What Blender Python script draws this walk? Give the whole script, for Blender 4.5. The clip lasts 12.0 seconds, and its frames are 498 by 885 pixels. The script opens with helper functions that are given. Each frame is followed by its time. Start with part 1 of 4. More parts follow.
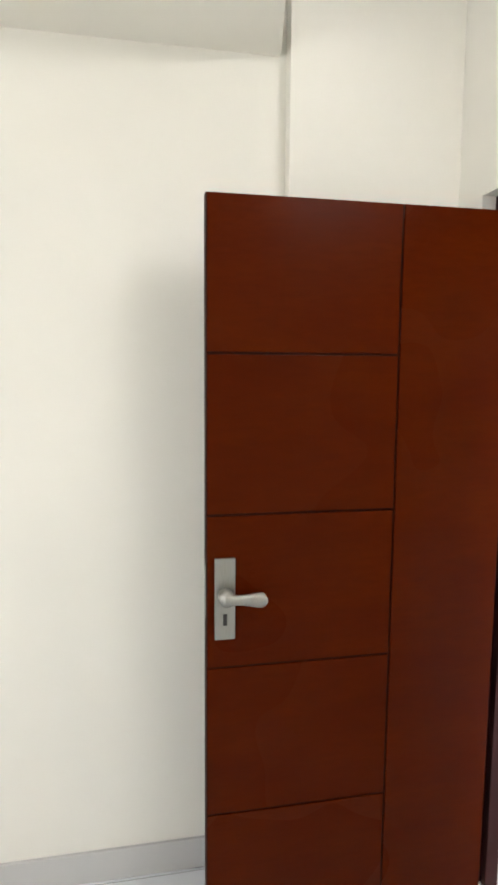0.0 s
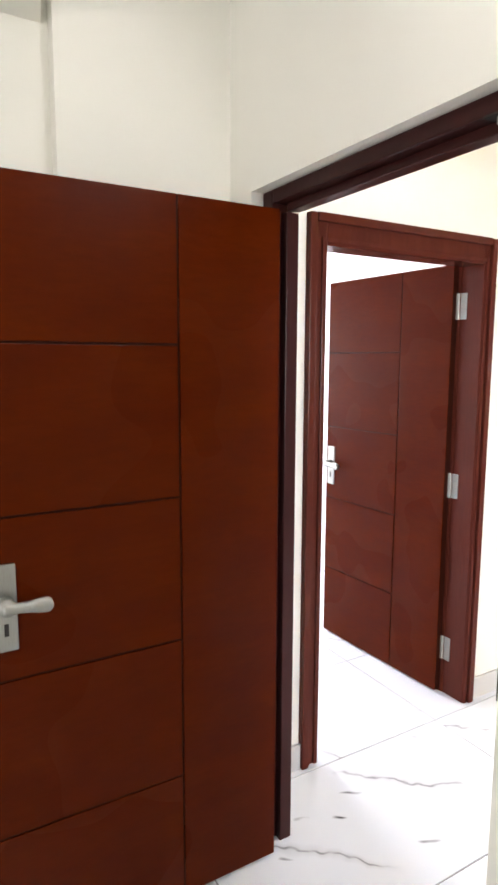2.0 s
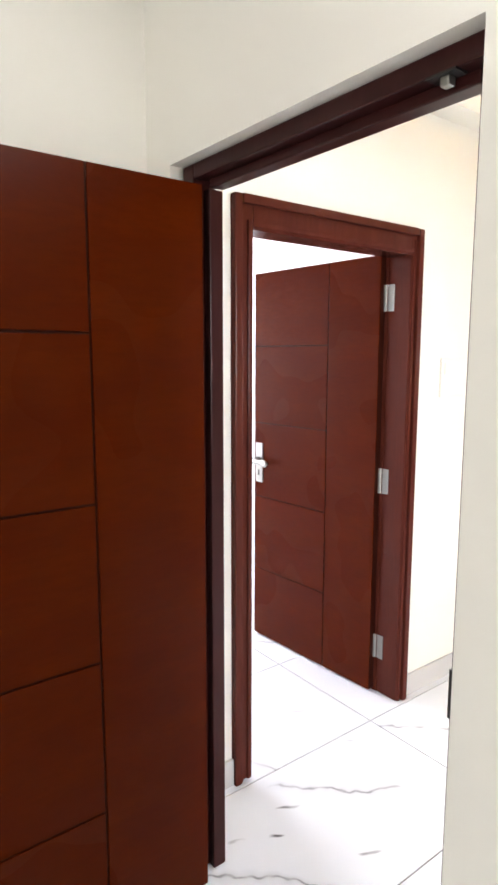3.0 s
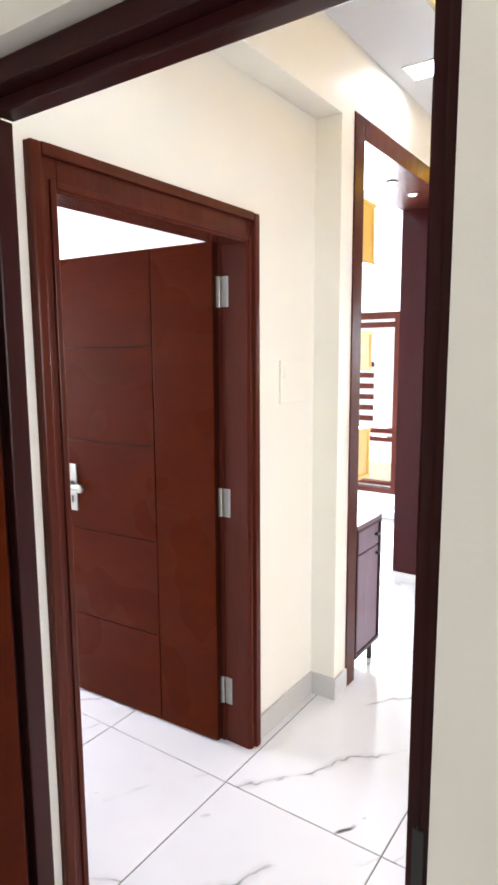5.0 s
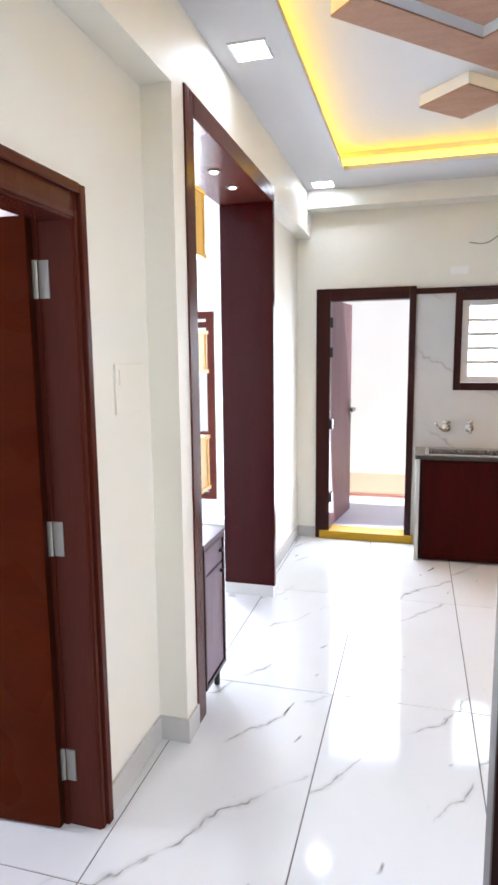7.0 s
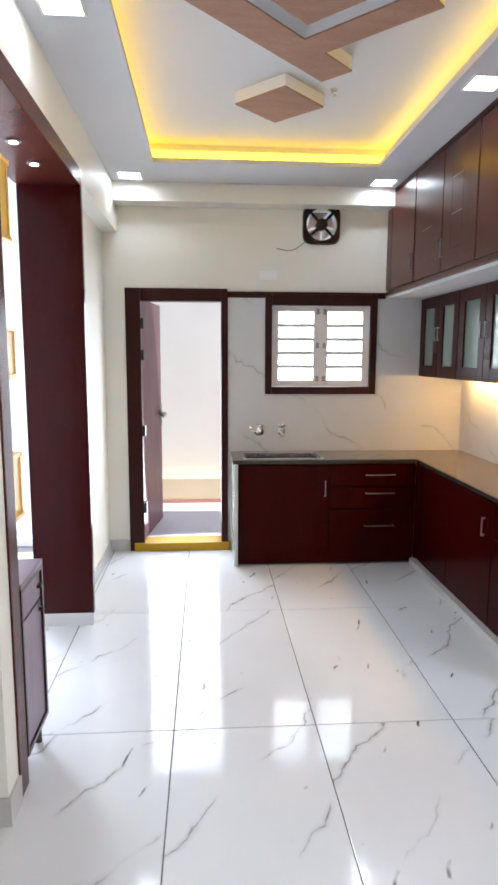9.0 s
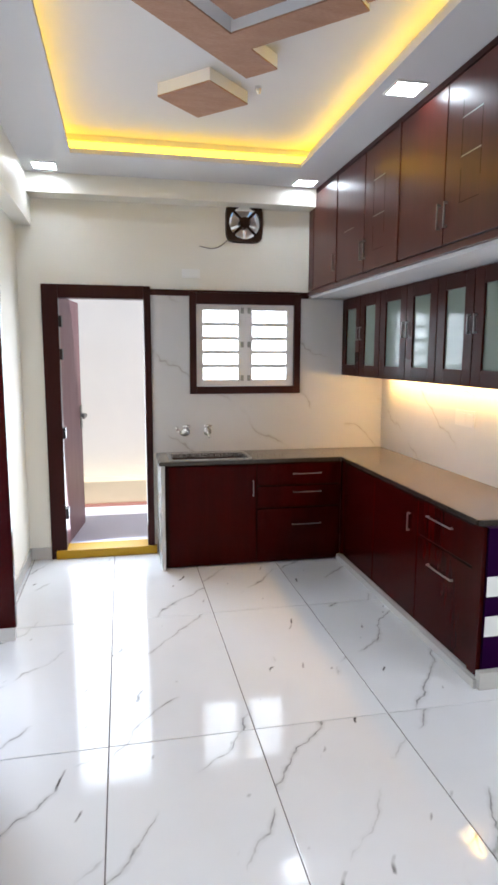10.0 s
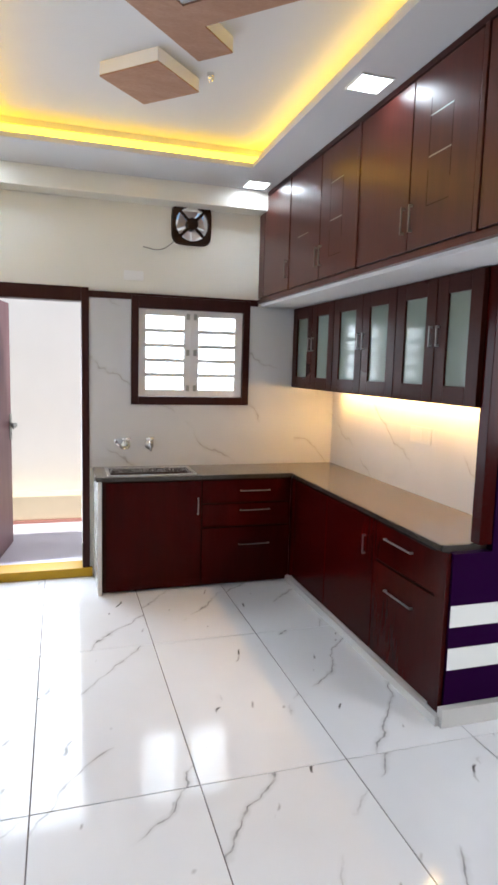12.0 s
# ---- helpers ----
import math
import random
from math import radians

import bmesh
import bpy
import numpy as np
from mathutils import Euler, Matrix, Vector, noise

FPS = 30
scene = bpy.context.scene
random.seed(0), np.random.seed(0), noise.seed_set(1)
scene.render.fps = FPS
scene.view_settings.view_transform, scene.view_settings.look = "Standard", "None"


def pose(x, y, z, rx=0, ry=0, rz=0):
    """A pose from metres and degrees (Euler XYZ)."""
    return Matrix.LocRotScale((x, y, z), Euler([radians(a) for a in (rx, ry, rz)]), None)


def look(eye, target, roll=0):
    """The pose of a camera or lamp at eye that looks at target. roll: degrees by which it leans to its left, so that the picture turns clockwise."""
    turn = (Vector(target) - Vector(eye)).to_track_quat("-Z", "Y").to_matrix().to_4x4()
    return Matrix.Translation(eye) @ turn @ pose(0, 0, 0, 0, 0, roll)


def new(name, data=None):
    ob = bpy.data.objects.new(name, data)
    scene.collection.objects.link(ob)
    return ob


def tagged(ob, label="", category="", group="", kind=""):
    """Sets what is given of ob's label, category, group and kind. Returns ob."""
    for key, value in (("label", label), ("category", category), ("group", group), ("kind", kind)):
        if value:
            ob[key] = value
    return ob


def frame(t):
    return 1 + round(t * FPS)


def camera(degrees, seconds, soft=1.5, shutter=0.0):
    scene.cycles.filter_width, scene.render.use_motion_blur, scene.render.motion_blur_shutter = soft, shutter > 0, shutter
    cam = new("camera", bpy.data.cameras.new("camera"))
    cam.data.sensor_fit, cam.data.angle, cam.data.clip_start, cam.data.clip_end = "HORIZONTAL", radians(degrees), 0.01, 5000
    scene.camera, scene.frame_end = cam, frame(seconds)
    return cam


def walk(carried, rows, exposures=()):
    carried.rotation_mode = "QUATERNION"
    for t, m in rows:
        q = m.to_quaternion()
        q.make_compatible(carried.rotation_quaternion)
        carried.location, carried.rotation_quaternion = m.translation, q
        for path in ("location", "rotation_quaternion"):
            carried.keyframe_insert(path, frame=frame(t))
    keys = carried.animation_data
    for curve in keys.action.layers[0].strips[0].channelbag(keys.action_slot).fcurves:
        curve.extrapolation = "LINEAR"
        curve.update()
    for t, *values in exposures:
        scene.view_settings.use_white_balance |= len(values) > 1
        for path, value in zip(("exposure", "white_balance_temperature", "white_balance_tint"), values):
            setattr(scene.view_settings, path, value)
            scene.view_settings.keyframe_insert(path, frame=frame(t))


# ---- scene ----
cam = camera(44.3, 12.0, soft=2.9)
PATH = [
    (0, (0.067, 0.128, 1.533), (0.449, 2.078, 1.303), 0.4),
    (0.5, (0.076, 0.122, 1.536), (0.680, 2.012, 1.294), 0.2),
    (1, (0.080, 0.126, 1.541), (0.845, 1.958, 1.291), 0.1),
    (1.5, (0.088, 0.126, 1.541), (0.988, 1.893, 1.286), 0.2),
    (2, (0.100, 0.135, 1.540), (1.097, 1.847, 1.272), 0.2),
    (2.5, (0.123, 0.187, 1.533), (1.233, 1.827, 1.253), 0.2),
    (3, (0.175, 0.256, 1.525), (1.374, 1.832, 1.247), 0.1),
    (3.2, (0.198, 0.295, 1.525), (1.446, 1.833, 1.247), 0.1),
    (4.8, (0.392, 0.578, 1.538), (1.983, 1.759, 1.258), -0.2),
    (5, (0.412, 0.626, 1.540), (2.044, 1.747, 1.259), -0.3),
    (5.5, (0.444, 0.744, 1.552), (2.177, 1.702, 1.267), -0.6),
    (6, (0.479, 0.823, 1.554), (2.279, 1.649, 1.268), -0.7),
    (6.5, (0.541, 0.877, 1.542), (2.403, 1.551, 1.257), -0.8),
    (7, (0.620, 0.923, 1.544), (2.529, 1.447, 1.262), -0.6),
    (7.5, (0.694, 0.965, 1.560), (2.641, 1.319, 1.274), -0.4),
    (7.7, (0.714, 0.981, 1.561), (2.672, 1.273, 1.273), -0.3),
    (9.5, (0.891, 1.152, 1.549), (2.851, 0.867, 1.27), 0.2),
    (10, (0.916, 1.167, 1.561), (2.855, 0.765, 1.277), 0.2),
    (10.5, (0.966, 1.166, 1.539), (2.884, 0.67, 1.265), 0.7),
    (11, (1.027, 1.16, 1.541), (2.929, 0.606, 1.27), 1.0),
    (11.5, (1.118, 1.143, 1.544), (3.011, 0.549, 1.287), 1.5),
    (12, (1.188, 1.14, 1.551), (3.084, 0.551, 1.305), 1.6),
]
walk(cam, [(t, look(eye, target, roll)) for t, eye, target, roll in PATH], [(0.0, 1.1, 6450, 10), (1.5, 1.08, 6450, 11), (3.0, 1.05, 6450, 12), (5.0, 0.68, 6500, 13), (5.5, 0.56, 6450, 13), (6.5, 0.35, 6150, 12.5), (7.5, 0.25, 6120, 12), (9.5, -0.09, 6150, 11), (12.0, -0.03, 6220, 11)])

# ---- world, sun and large lights ----
world = bpy.data.worlds.new("sky")
scene.world = world
world.use_nodes = True
wn = world.node_tree
sky = wn.nodes.new("ShaderNodeTexSky")
sky.sky_type, sky.sun_disc = "NISHITA", False
sky.sun_elevation, sky.sun_rotation = radians(64), radians(215)
wn.links.new(sky.outputs[0], wn.nodes["Background"].inputs[0])
wn.nodes["Background"].inputs[1].default_value = 0.15


def sun_lamp(strength, elevation, azimuth):
    data = bpy.data.lights.new("sun", "SUN")
    data.energy, data.angle, data.color = strength, radians(0.5), (1, 0.95, 0.88)
    ob = new("sun", data)
    d = Vector((math.cos(elevation) * math.sin(azimuth), math.cos(elevation) * math.cos(azimuth), math.sin(elevation)))
    ob.matrix_world = look(d * 20, (0, 0, 0))


sun_lamp(5.0, radians(64), radians(215))


def area(name, eye, target, sx, sy, watts, color):
    data = bpy.data.lights.new(name, "AREA")
    data.shape, data.size, data.size_y, data.energy, data.color = "RECTANGLE", sx, sy, watts, color
    ob = new(name, data)
    ob.matrix_world = look(eye, target)
    return ob


DAY = (0.86, 0.93, 1.0)
area("yard_door_daylight", (5.78, 1.30, 1.05), (3.0, 1.0, 0.6), 0.58, 1.8, 26, DAY)
area("kitchen_window_daylight", (5.80, 0.21, 1.63), (3.0, 0.3, 0.9), 0.75, 0.6, 12, DAY)
area("living_window_daylight", (5.90, 3.45, 1.3), (3.0, 3.2, 1.0), 1.2, 1.5, 190, DAY)
# Fill light added for the bedroom; no window is seen there.
area("bedroom_fill_light", (1.50, 4.88, 1.5), (1.7, 2.2, 0.9), 1.0, 1.2, 58, (0.97, 0.95, 1.0))
# Fill light added for the first room, from an unseen side.
area("room_fill_light", (-2.35, -0.6, 1.5), (0.5, 0.6, 1.2), 1.2, 1.2, 26, (1.0, 0.98, 0.95))

# Invented source: brightens the hall's north wall, bedroom door and floor.
area("hall_fill_light", (1.60, -2.28, 1.6), (2.1, 1.5, 1.2), 0.8, 1.2, 44, (0.97, 0.97, 1.0))

# ---- materials ----


def mat(name, base=(0.8, 0.8, 0.8), rough=0.5, metal=0.0, spec=0.5):
    m = bpy.data.materials.new(name)
    m.use_nodes = True
    b = m.node_tree.nodes["Principled BSDF"]
    b.inputs["Base Color"].default_value = (*base, 1)
    b.inputs["Roughness"].default_value = rough
    b.inputs["Metallic"].default_value = metal
    b.inputs["Specular IOR Level"].default_value = spec
    return m, m.node_tree, b


def nd(t, kind, **settings):
    n = t.nodes.new(kind)
    for k, v in settings.items():
        n.inputs[k].default_value = v
    return n


def coords(t, scale=(1, 1, 1), rot=(0, 0, 0), vary=0.0):
    """World position, scaled; vary: shifts it object by object."""
    g = t.nodes.new("ShaderNodeNewGeometry")
    mp = t.nodes.new("ShaderNodeMapping")
    mp.vector_type = "TEXTURE"
    mp.inputs["Scale"].default_value = [1 / c for c in scale]
    mp.inputs["Rotation"].default_value = rot
    src = g.outputs["Position"]
    if vary:
        oi = t.nodes.new("ShaderNodeObjectInfo")
        mul = t.nodes.new("ShaderNodeMath")
        mul.operation = "MULTIPLY"
        mul.inputs[1].default_value = vary
        t.links.new(oi.outputs["Random"], mul.inputs[0])
        add = t.nodes.new("ShaderNodeVectorMath")
        add.operation = "ADD"
        t.links.new(src, add.inputs[0])
        t.links.new(mul.outputs[0], add.inputs[1])
        src = add.outputs[0]
    t.links.new(src, mp.inputs[0])
    return mp.outputs[0]


def noise_tex(t, vec, scale, detail=4.0, rough=0.55, distort=0.0):
    n = nd(t, "ShaderNodeTexNoise", Scale=scale, Detail=detail, Roughness=rough, Distortion=distort)
    t.links.new(vec, n.inputs["Vector"])
    return n.outputs["Fac"]


def ramp(t, fac, stops):
    r = t.nodes.new("ShaderNodeValToRGB")
    e = r.color_ramp.elements
    while len(e) < len(stops):
        e.new(0.5)
    for el, (p, c) in zip(e, stops):
        el.position, el.color = p, (*c, 1) if len(c) == 3 else (c[0], c[0], c[0], 1)
    t.links.new(fac, r.inputs[0])
    return r.outputs[0]


def bump(t, b, fac, strength, distance):
    n = nd(t, "ShaderNodeBump", Strength=strength, Distance=distance)
    t.links.new(fac, n.inputs["Height"])
    t.links.new(n.outputs[0], b.inputs["Normal"])


def mix(t, a, b_, fac, kind="MIX"):
    n = t.nodes.new("ShaderNodeMix")
    n.data_type, n.blend_type = "RGBA", kind
    for socket, v in ((n.inputs[6], a), (n.inputs[7], b_), (n.inputs[0], fac)):
        if hasattr(v, "is_output"):
            t.links.new(v, socket)
        else:
            socket.default_value = v if isinstance(v, float) else (*v, 1)
    return n.outputs[2]


def paint(name, base, rough=0.6, wear=0.05, spec=0.3):
    m, t, b = mat(name, base, rough, 0.0, spec)
    v = coords(t)
    big = noise_tex(t, v, 1.3, 3)
    dark = tuple(c * (1 - wear) for c in base)
    t.links.new(ramp(t, big, [(0.3, dark), (0.7, base)]), b.inputs["Base Color"])
    fine = noise_tex(t, v, 160, 2)
    bump(t, b, fine, 0.12, 0.002)
    return m


def laminate(name, dark, light, rough, grain=(6, 6, 0.6), vary=3.0, coat=0.0, spec=0.09):
    m, t, b = mat(name, light, rough, 0.0, spec)
    v = coords(t, grain, vary=vary)
    streak = noise_tex(t, v, 2.2, 4, 0.5, 0.4)
    fine = noise_tex(t, v, 16, 3, 0.5)
    cloud = noise_tex(t, coords(t, vary=vary), 1.6, 2)
    c1 = ramp(t, streak, [(0.25, dark), (0.75, light)])
    c1 = mix(t, c1, tuple(c * 0.8 for c in dark), ramp(t, fine, [(0.35, (0.0,)), (0.75, (0.5,))]))
    c2 = mix(t, c1, tuple(c * 0.75 for c in dark), ramp(t, cloud, [(0.0, (0.0,)), (1.0, (0.45,))]))
    t.links.new(c2, b.inputs["Base Color"])
    t.links.new(ramp(t, cloud, [(0.0, (rough * 0.9,)), (1.0, (rough * 1.15,))]), b.inputs["Roughness"])
    b.inputs["Coat Weight"].default_value = coat
    b.inputs["Coat Roughness"].default_value = 0.28
    bump(t, b, fine, 0.03, 0.001)
    return m


def level_line(t, fac, width, soft):
    """1 along the level line of a noise, 0 away from it."""
    sub = t.nodes.new("ShaderNodeMath")
    sub.operation = "SUBTRACT"
    sub.inputs[1].default_value = 0.5
    t.links.new(fac, sub.inputs[0])
    ab = t.nodes.new("ShaderNodeMath")
    ab.operation = "ABSOLUTE"
    t.links.new(sub.outputs[0], ab.inputs[0])
    return ramp(t, ab.outputs[0], [(0.0, (1.0,)), (width, (0.85,)), (width + soft, (0.0,))])


def times(t, a, b_):
    n = t.nodes.new("ShaderNodeMath")
    n.operation = "MULTIPLY"
    for socket, v in zip(n.inputs, (a, b_)):
        if hasattr(v, "is_output"):
            t.links.new(v, socket)
        else:
            socket.default_value = v
    return n.outputs[0]


def veins(t, p, normal, period, wobble, scale, detail, width, soft):
    """1 along wavering lines across normal, one each period metres."""
    dot = t.nodes.new("ShaderNodeVectorMath")
    dot.operation = "DOT_PRODUCT"
    t.links.new(p, dot.inputs[0])
    dot.inputs[1].default_value = tuple(c / period for c in normal)
    wave = t.nodes.new("ShaderNodeMath")
    wave.operation = "MULTIPLY_ADD"
    t.links.new(noise_tex(t, p, scale, detail, 0.55), wave.inputs[0])
    wave.inputs[1].default_value = wobble
    t.links.new(dot.outputs["Value"], wave.inputs[2])
    fr = t.nodes.new("ShaderNodeMath")
    fr.operation = "FRACT"
    t.links.new(wave.outputs[0], fr.inputs[0])
    return level_line(t, fr.outputs[0], width, soft)


def marble(name, base, vein, rough, normal, vary=0.0, amount=1.0, period=0.42, dashes=True, gloss=0.5):
    m, t, b = mat(name, base, rough, 0.0, gloss)
    p = coords(t, vary=vary)
    along = coords(t, (1.3, 1.3, 1.3), vary=vary * 1.7 + 0.001)
    line = veins(t, p, normal, period, 0.95, 2.1, 4, 0.006, 0.009)
    halo = veins(t, p, normal, period, 0.95, 2.1, 4, 0.010, 0.05)
    mask = ramp(t, noise_tex(t, along, 1.9, 2), [(0.47, (0.0,)), (0.57, (1.0,))])
    thin = ramp(t, noise_tex(t, along, 14, 2), [(0.36, (0.25,)), (0.58, (1.0,))])
    tilt = (normal[0] - 0.25 * normal[1], normal[1] + 0.25 * normal[0], normal[2])
    dash = veins(t, coords(t, vary=vary * 2.3 + 0.001), tilt, 0.14, 1.2, 2.6, 3, 0.025, 0.035)
    spots = ramp(t, noise_tex(t, coords(t, vary=vary * 3.1 + 0.001), 5.5, 2), [(0.63, (0.0,)), (0.70, (1.0,))])
    cloud = ramp(t, noise_tex(t, p, 2.2, 3), [(0.3, base), (0.75, tuple(c * 0.94 for c in base))])
    grey = tuple(0.35 * c + 0.65 * d for c, d in zip(vein, base))
    soft = tuple(0.70 * c + 0.30 * d for c, d in zip(vein, base))
    c1 = mix(t, cloud, grey, times(t, times(t, halo, mask), 0.6 * amount))
    c1 = mix(t, c1, soft, times(t, times(t, times(t, line, mask), thin), amount))
    if dashes:
        c1 = mix(t, c1, vein, times(t, times(t, dash, spots), amount))
    t.links.new(c1, b.inputs["Base Color"])
    t.links.new(ramp(t, noise_tex(t, coords(t), 7, 3), [(0.3, (rough * 0.7,)), (0.75, (rough * 1.6,))]), b.inputs["Roughness"])
    return m


def glow(name, color, strength):
    m, t, b = mat(name, color, 0.6)
    b.inputs["Emission Color"].default_value = (*color, 1)
    b.inputs["Emission Strength"].default_value = strength
    return m


def granite(name, a, b_, rough):
    m, t, b = mat(name, a, rough)
    v = coords(t)
    n = noise_tex(t, v, 220, 4, 0.7)
    n2 = noise_tex(t, v, 40, 3)
    c = ramp(t, n, [(0.35, a), (0.62, b_), (0.75, tuple(min(1, x * 1.5) for x in b_))])
    t.links.new(mix(t, c, a, ramp(t, n2, [(0.4, (0.0,)), (0.8, (0.4,))])), b.inputs["Base Color"])
    return m


def steel(name, base, rough):
    m, t, b = mat(name, base, rough, 1.0)
    n = noise_tex(t, coords(t, (40, 40, 3)), 14, 3)
    t.links.new(ramp(t, n, [(0.2, (rough * 0.7,)), (0.8, (rough * 1.4,))]), b.inputs["Roughness"])
    return m


CREAM = paint("cream_paint", (0.80, 0.78, 0.705), 0.5)
WHITE = paint("white_paint", (0.82, 0.82, 0.83), 0.5, 0.03)
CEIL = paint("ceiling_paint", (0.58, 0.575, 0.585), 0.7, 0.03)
PURPLE = paint("purple_paint", (0.016, 0.0002, 0.027), 0.5, 0.12, 0.03)
STRIPE = paint("stripe_paint", (0.80, 0.82, 0.80), 0.5)
YELLOW = paint("yellow_sill_paint", (0.50, 0.28, 0.006), 0.45, 0.2)
YARD = paint("yard_paint", (0.93, 0.90, 0.85), 0.8)
YARDFLOOR = paint("yard_cement", (0.78, 0.76, 0.84), 0.6, 0.1)
BEIGE = paint("yard_kerb_paint", (0.78, 0.66, 0.46), 0.8, 0.1)
TERRACOTTA = paint("terracotta_paint", (0.50, 0.24, 0.19), 0.8, 0.15)
WOOD = laminate("door_veneer", (0.055, 0.0056, 0.0002), (0.076, 0.0100, 0.0003), 0.27, (1.2, 1.2, 5), 3.0, 0.0, 0.05)
GROOVE = laminate("groove_wood", (0.020, 0.003, 0.001), (0.028, 0.0045, 0.0015), 0.5)
FRAME = laminate("frame_wood", (0.070, 0.0150, 0.0095), (0.100, 0.0220, 0.0140), 0.24, (7, 7, 0.7), 3.0, 0.0, 0.09)
DARK = laminate("dark_wood", (0.031, 0.0078, 0.0072), (0.045, 0.0118, 0.0108), 0.28, (7, 7, 0.7), 3.0, 0.0, 0.15)
# Lighter copy of the maroon laminate: lamp sheen put into its colour.
LOFT_SHEEN = laminate("loft_sheen_laminate", (0.056, 0.0105, 0.0074), (0.088, 0.0180, 0.0122), 0.33, (5, 5, 0.5), 3.0, 0.4)
# Back door leaf: the yard's glare is put into this pale mauve.
PVC_GLARE = laminate("glare_mauve_door", (0.23, 0.12, 0.135), (0.31, 0.175, 0.19), 0.38)
MAROON = laminate("maroon_laminate", (0.028, 0.0009, 0.0009), (0.043, 0.0016, 0.0014), 0.19, (5, 5, 0.5), 3.0, 0.0, 0.07)
CABWOOD = laminate("cabinet_wood", (0.028, 0.0055, 0.0040), (0.043, 0.0085, 0.0060), 0.28, (7, 7, 0.7), 3.0, 0.0, 0.07)
PANEL = laminate("niche_panel_laminate", (0.028, 0.0010, 0.0012), (0.040, 0.0017, 0.0019), 0.20, (6, 6, 0.5), 3.0, 0.0, 0.13)
CABGREY = laminate("mauve_grey_laminate", (0.19, 0.135, 0.185), (0.26, 0.19, 0.255), 0.3)
DECO = laminate("ceiling_wood_paper", (0.34, 0.185, 0.12), (0.44, 0.26, 0.18), 0.55, (9, 3, 3))
TILE = marble("floor_marble_tile", (0.76, 0.775, 0.805), (0.05, 0.045, 0.045), 0.085, (0.616, 0.788, 0.0), 37.0, 1.0, 0.36, True, 0.6)
WTILE = marble("wall_marble_tile", (0.58, 0.59, 0.61), (0.18, 0.15, 0.12), 0.16, (-0.55, -0.55, 0.80), 0.0, 0.62, 0.40, False)
SKIRT = marble("skirting_tile", (0.54, 0.535, 0.52), (0.3, 0.29, 0.28), 0.15, (0.6, 0.5, 0.6), 9.0, 0.25, 0.5, False)
GROUT = paint("grout", (0.20, 0.19, 0.19), 0.85, 0.2)
GRANITE = granite("brown_granite", (0.078, 0.061, 0.044), (0.158, 0.125, 0.094), 0.14)
EDGE = granite("granite_edge", (0.02, 0.017, 0.015), (0.05, 0.042, 0.036), 0.15)
NICKEL = steel("satin_nickel", (0.36, 0.36, 0.33), 0.48)
BARSTEEL = steel("brushed_bar_steel", (0.27, 0.25, 0.24), 0.36)
CHROME = steel("chrome", (0.72, 0.72, 0.72), 0.15)
INOX = steel("sink_steel", (0.6, 0.6, 0.6), 0.25)
BLACK = mat("black_plastic", (0.012, 0.01, 0.009), 0.45)[0]
FANWOOD = laminate("fan_brown_plastic", (0.025, 0.012, 0.008), (0.045, 0.022, 0.014), 0.35)
CABLE = paint("grey_cable", (0.30, 0.28, 0.25), 0.5)
PLASTIC = paint("white_plastic", (0.84, 0.84, 0.82), 0.35, 0.03)
BLADE = paint("fan_blade_metal", (0.80, 0.70, 0.66), 0.4, 0.05)
SOCKET = paint("cream_socket_plastic", (0.57, 0.57, 0.57), 0.4, 0.03)
UPVC = paint("window_white_metal", (0.74, 0.72, 0.71), 0.4, 0.05)
AMBER = paint("amber_lacquer", (0.85, 0.52, 0.10), 0.3, 0.1)
LAMP = glow("panel_lamp_diffuser", (0.86, 0.94, 1.0), 36.0)
SPOT = glow("spot_lamp", (1.0, 0.80, 0.52), 16.0)
LED = glow("cove_led", (1.0, 0.62, 0.03), 7.0)
WARM = glow("cabinet_led", (1.0, 0.56, 0.17), 118.0)
TUBE = glow("tube_lamp", (1.0, 0.98, 0.95), 88.0)


def glass(name, tint, rough, clear):
    m, t, b = mat(name, tint, rough)
    b.inputs["Transmission Weight"].default_value = clear
    b.inputs["IOR"].default_value = 1.45
    return m


PANE = glass("window_glass", (0.97, 0.99, 0.98), 0.0, 1.0)
FROST = glass("cabinet_glass", (0.25, 0.31, 0.27), 0.10, 0.4)

# ---- helpers ----
ORIGIN = {}


def box(bm, x0, x1, y0, y1, z0, z1, bevel=0.0):
    vs = [bm.verts.new((x, y, z)) for x in (x0, x1) for y in (y0, y1) for z in (z0, z1)]
    fs = [bm.faces.new([vs[i] for i in f]) for f in ((0, 1, 3, 2), (4, 6, 7, 5), (0, 4, 5, 1), (2, 3, 7, 6), (0, 2, 6, 4), (1, 5, 7, 3))]
    if bevel:
        es = list({e for f in fs for e in f.edges})
        bmesh.ops.bevel(bm, geom=es, offset=bevel, segments=2, affect="EDGES", profile=0.6)


def boxes(*args, bevel=0.0):
    bm = bmesh.new()
    for a in args:
        box(bm, *a, bevel=bevel)
    return bm


def rod(bm, p, q, r, seg=12, r2=None):
    p, q = Vector(p), Vector(q)
    d = q - p
    m = Matrix.Translation((p + q) / 2) @ d.to_track_quat("Z", "Y").to_matrix().to_4x4()
    bmesh.ops.create_cone(bm, cap_ends=True, segments=seg, radius1=r, radius2=r if r2 is None else r2, depth=d.length, matrix=m)


def link(name, bm, material, smooth=False):
    me = bpy.data.meshes.new(name)
    bm.normal_update()
    bmesh.ops.recalc_face_normals(bm, faces=bm.faces)
    bm.to_mesh(me)
    bm.free()
    me.materials.append(material)
    if smooth:
        for p in me.polygons:
            p.use_smooth = True
    return new(name, me)


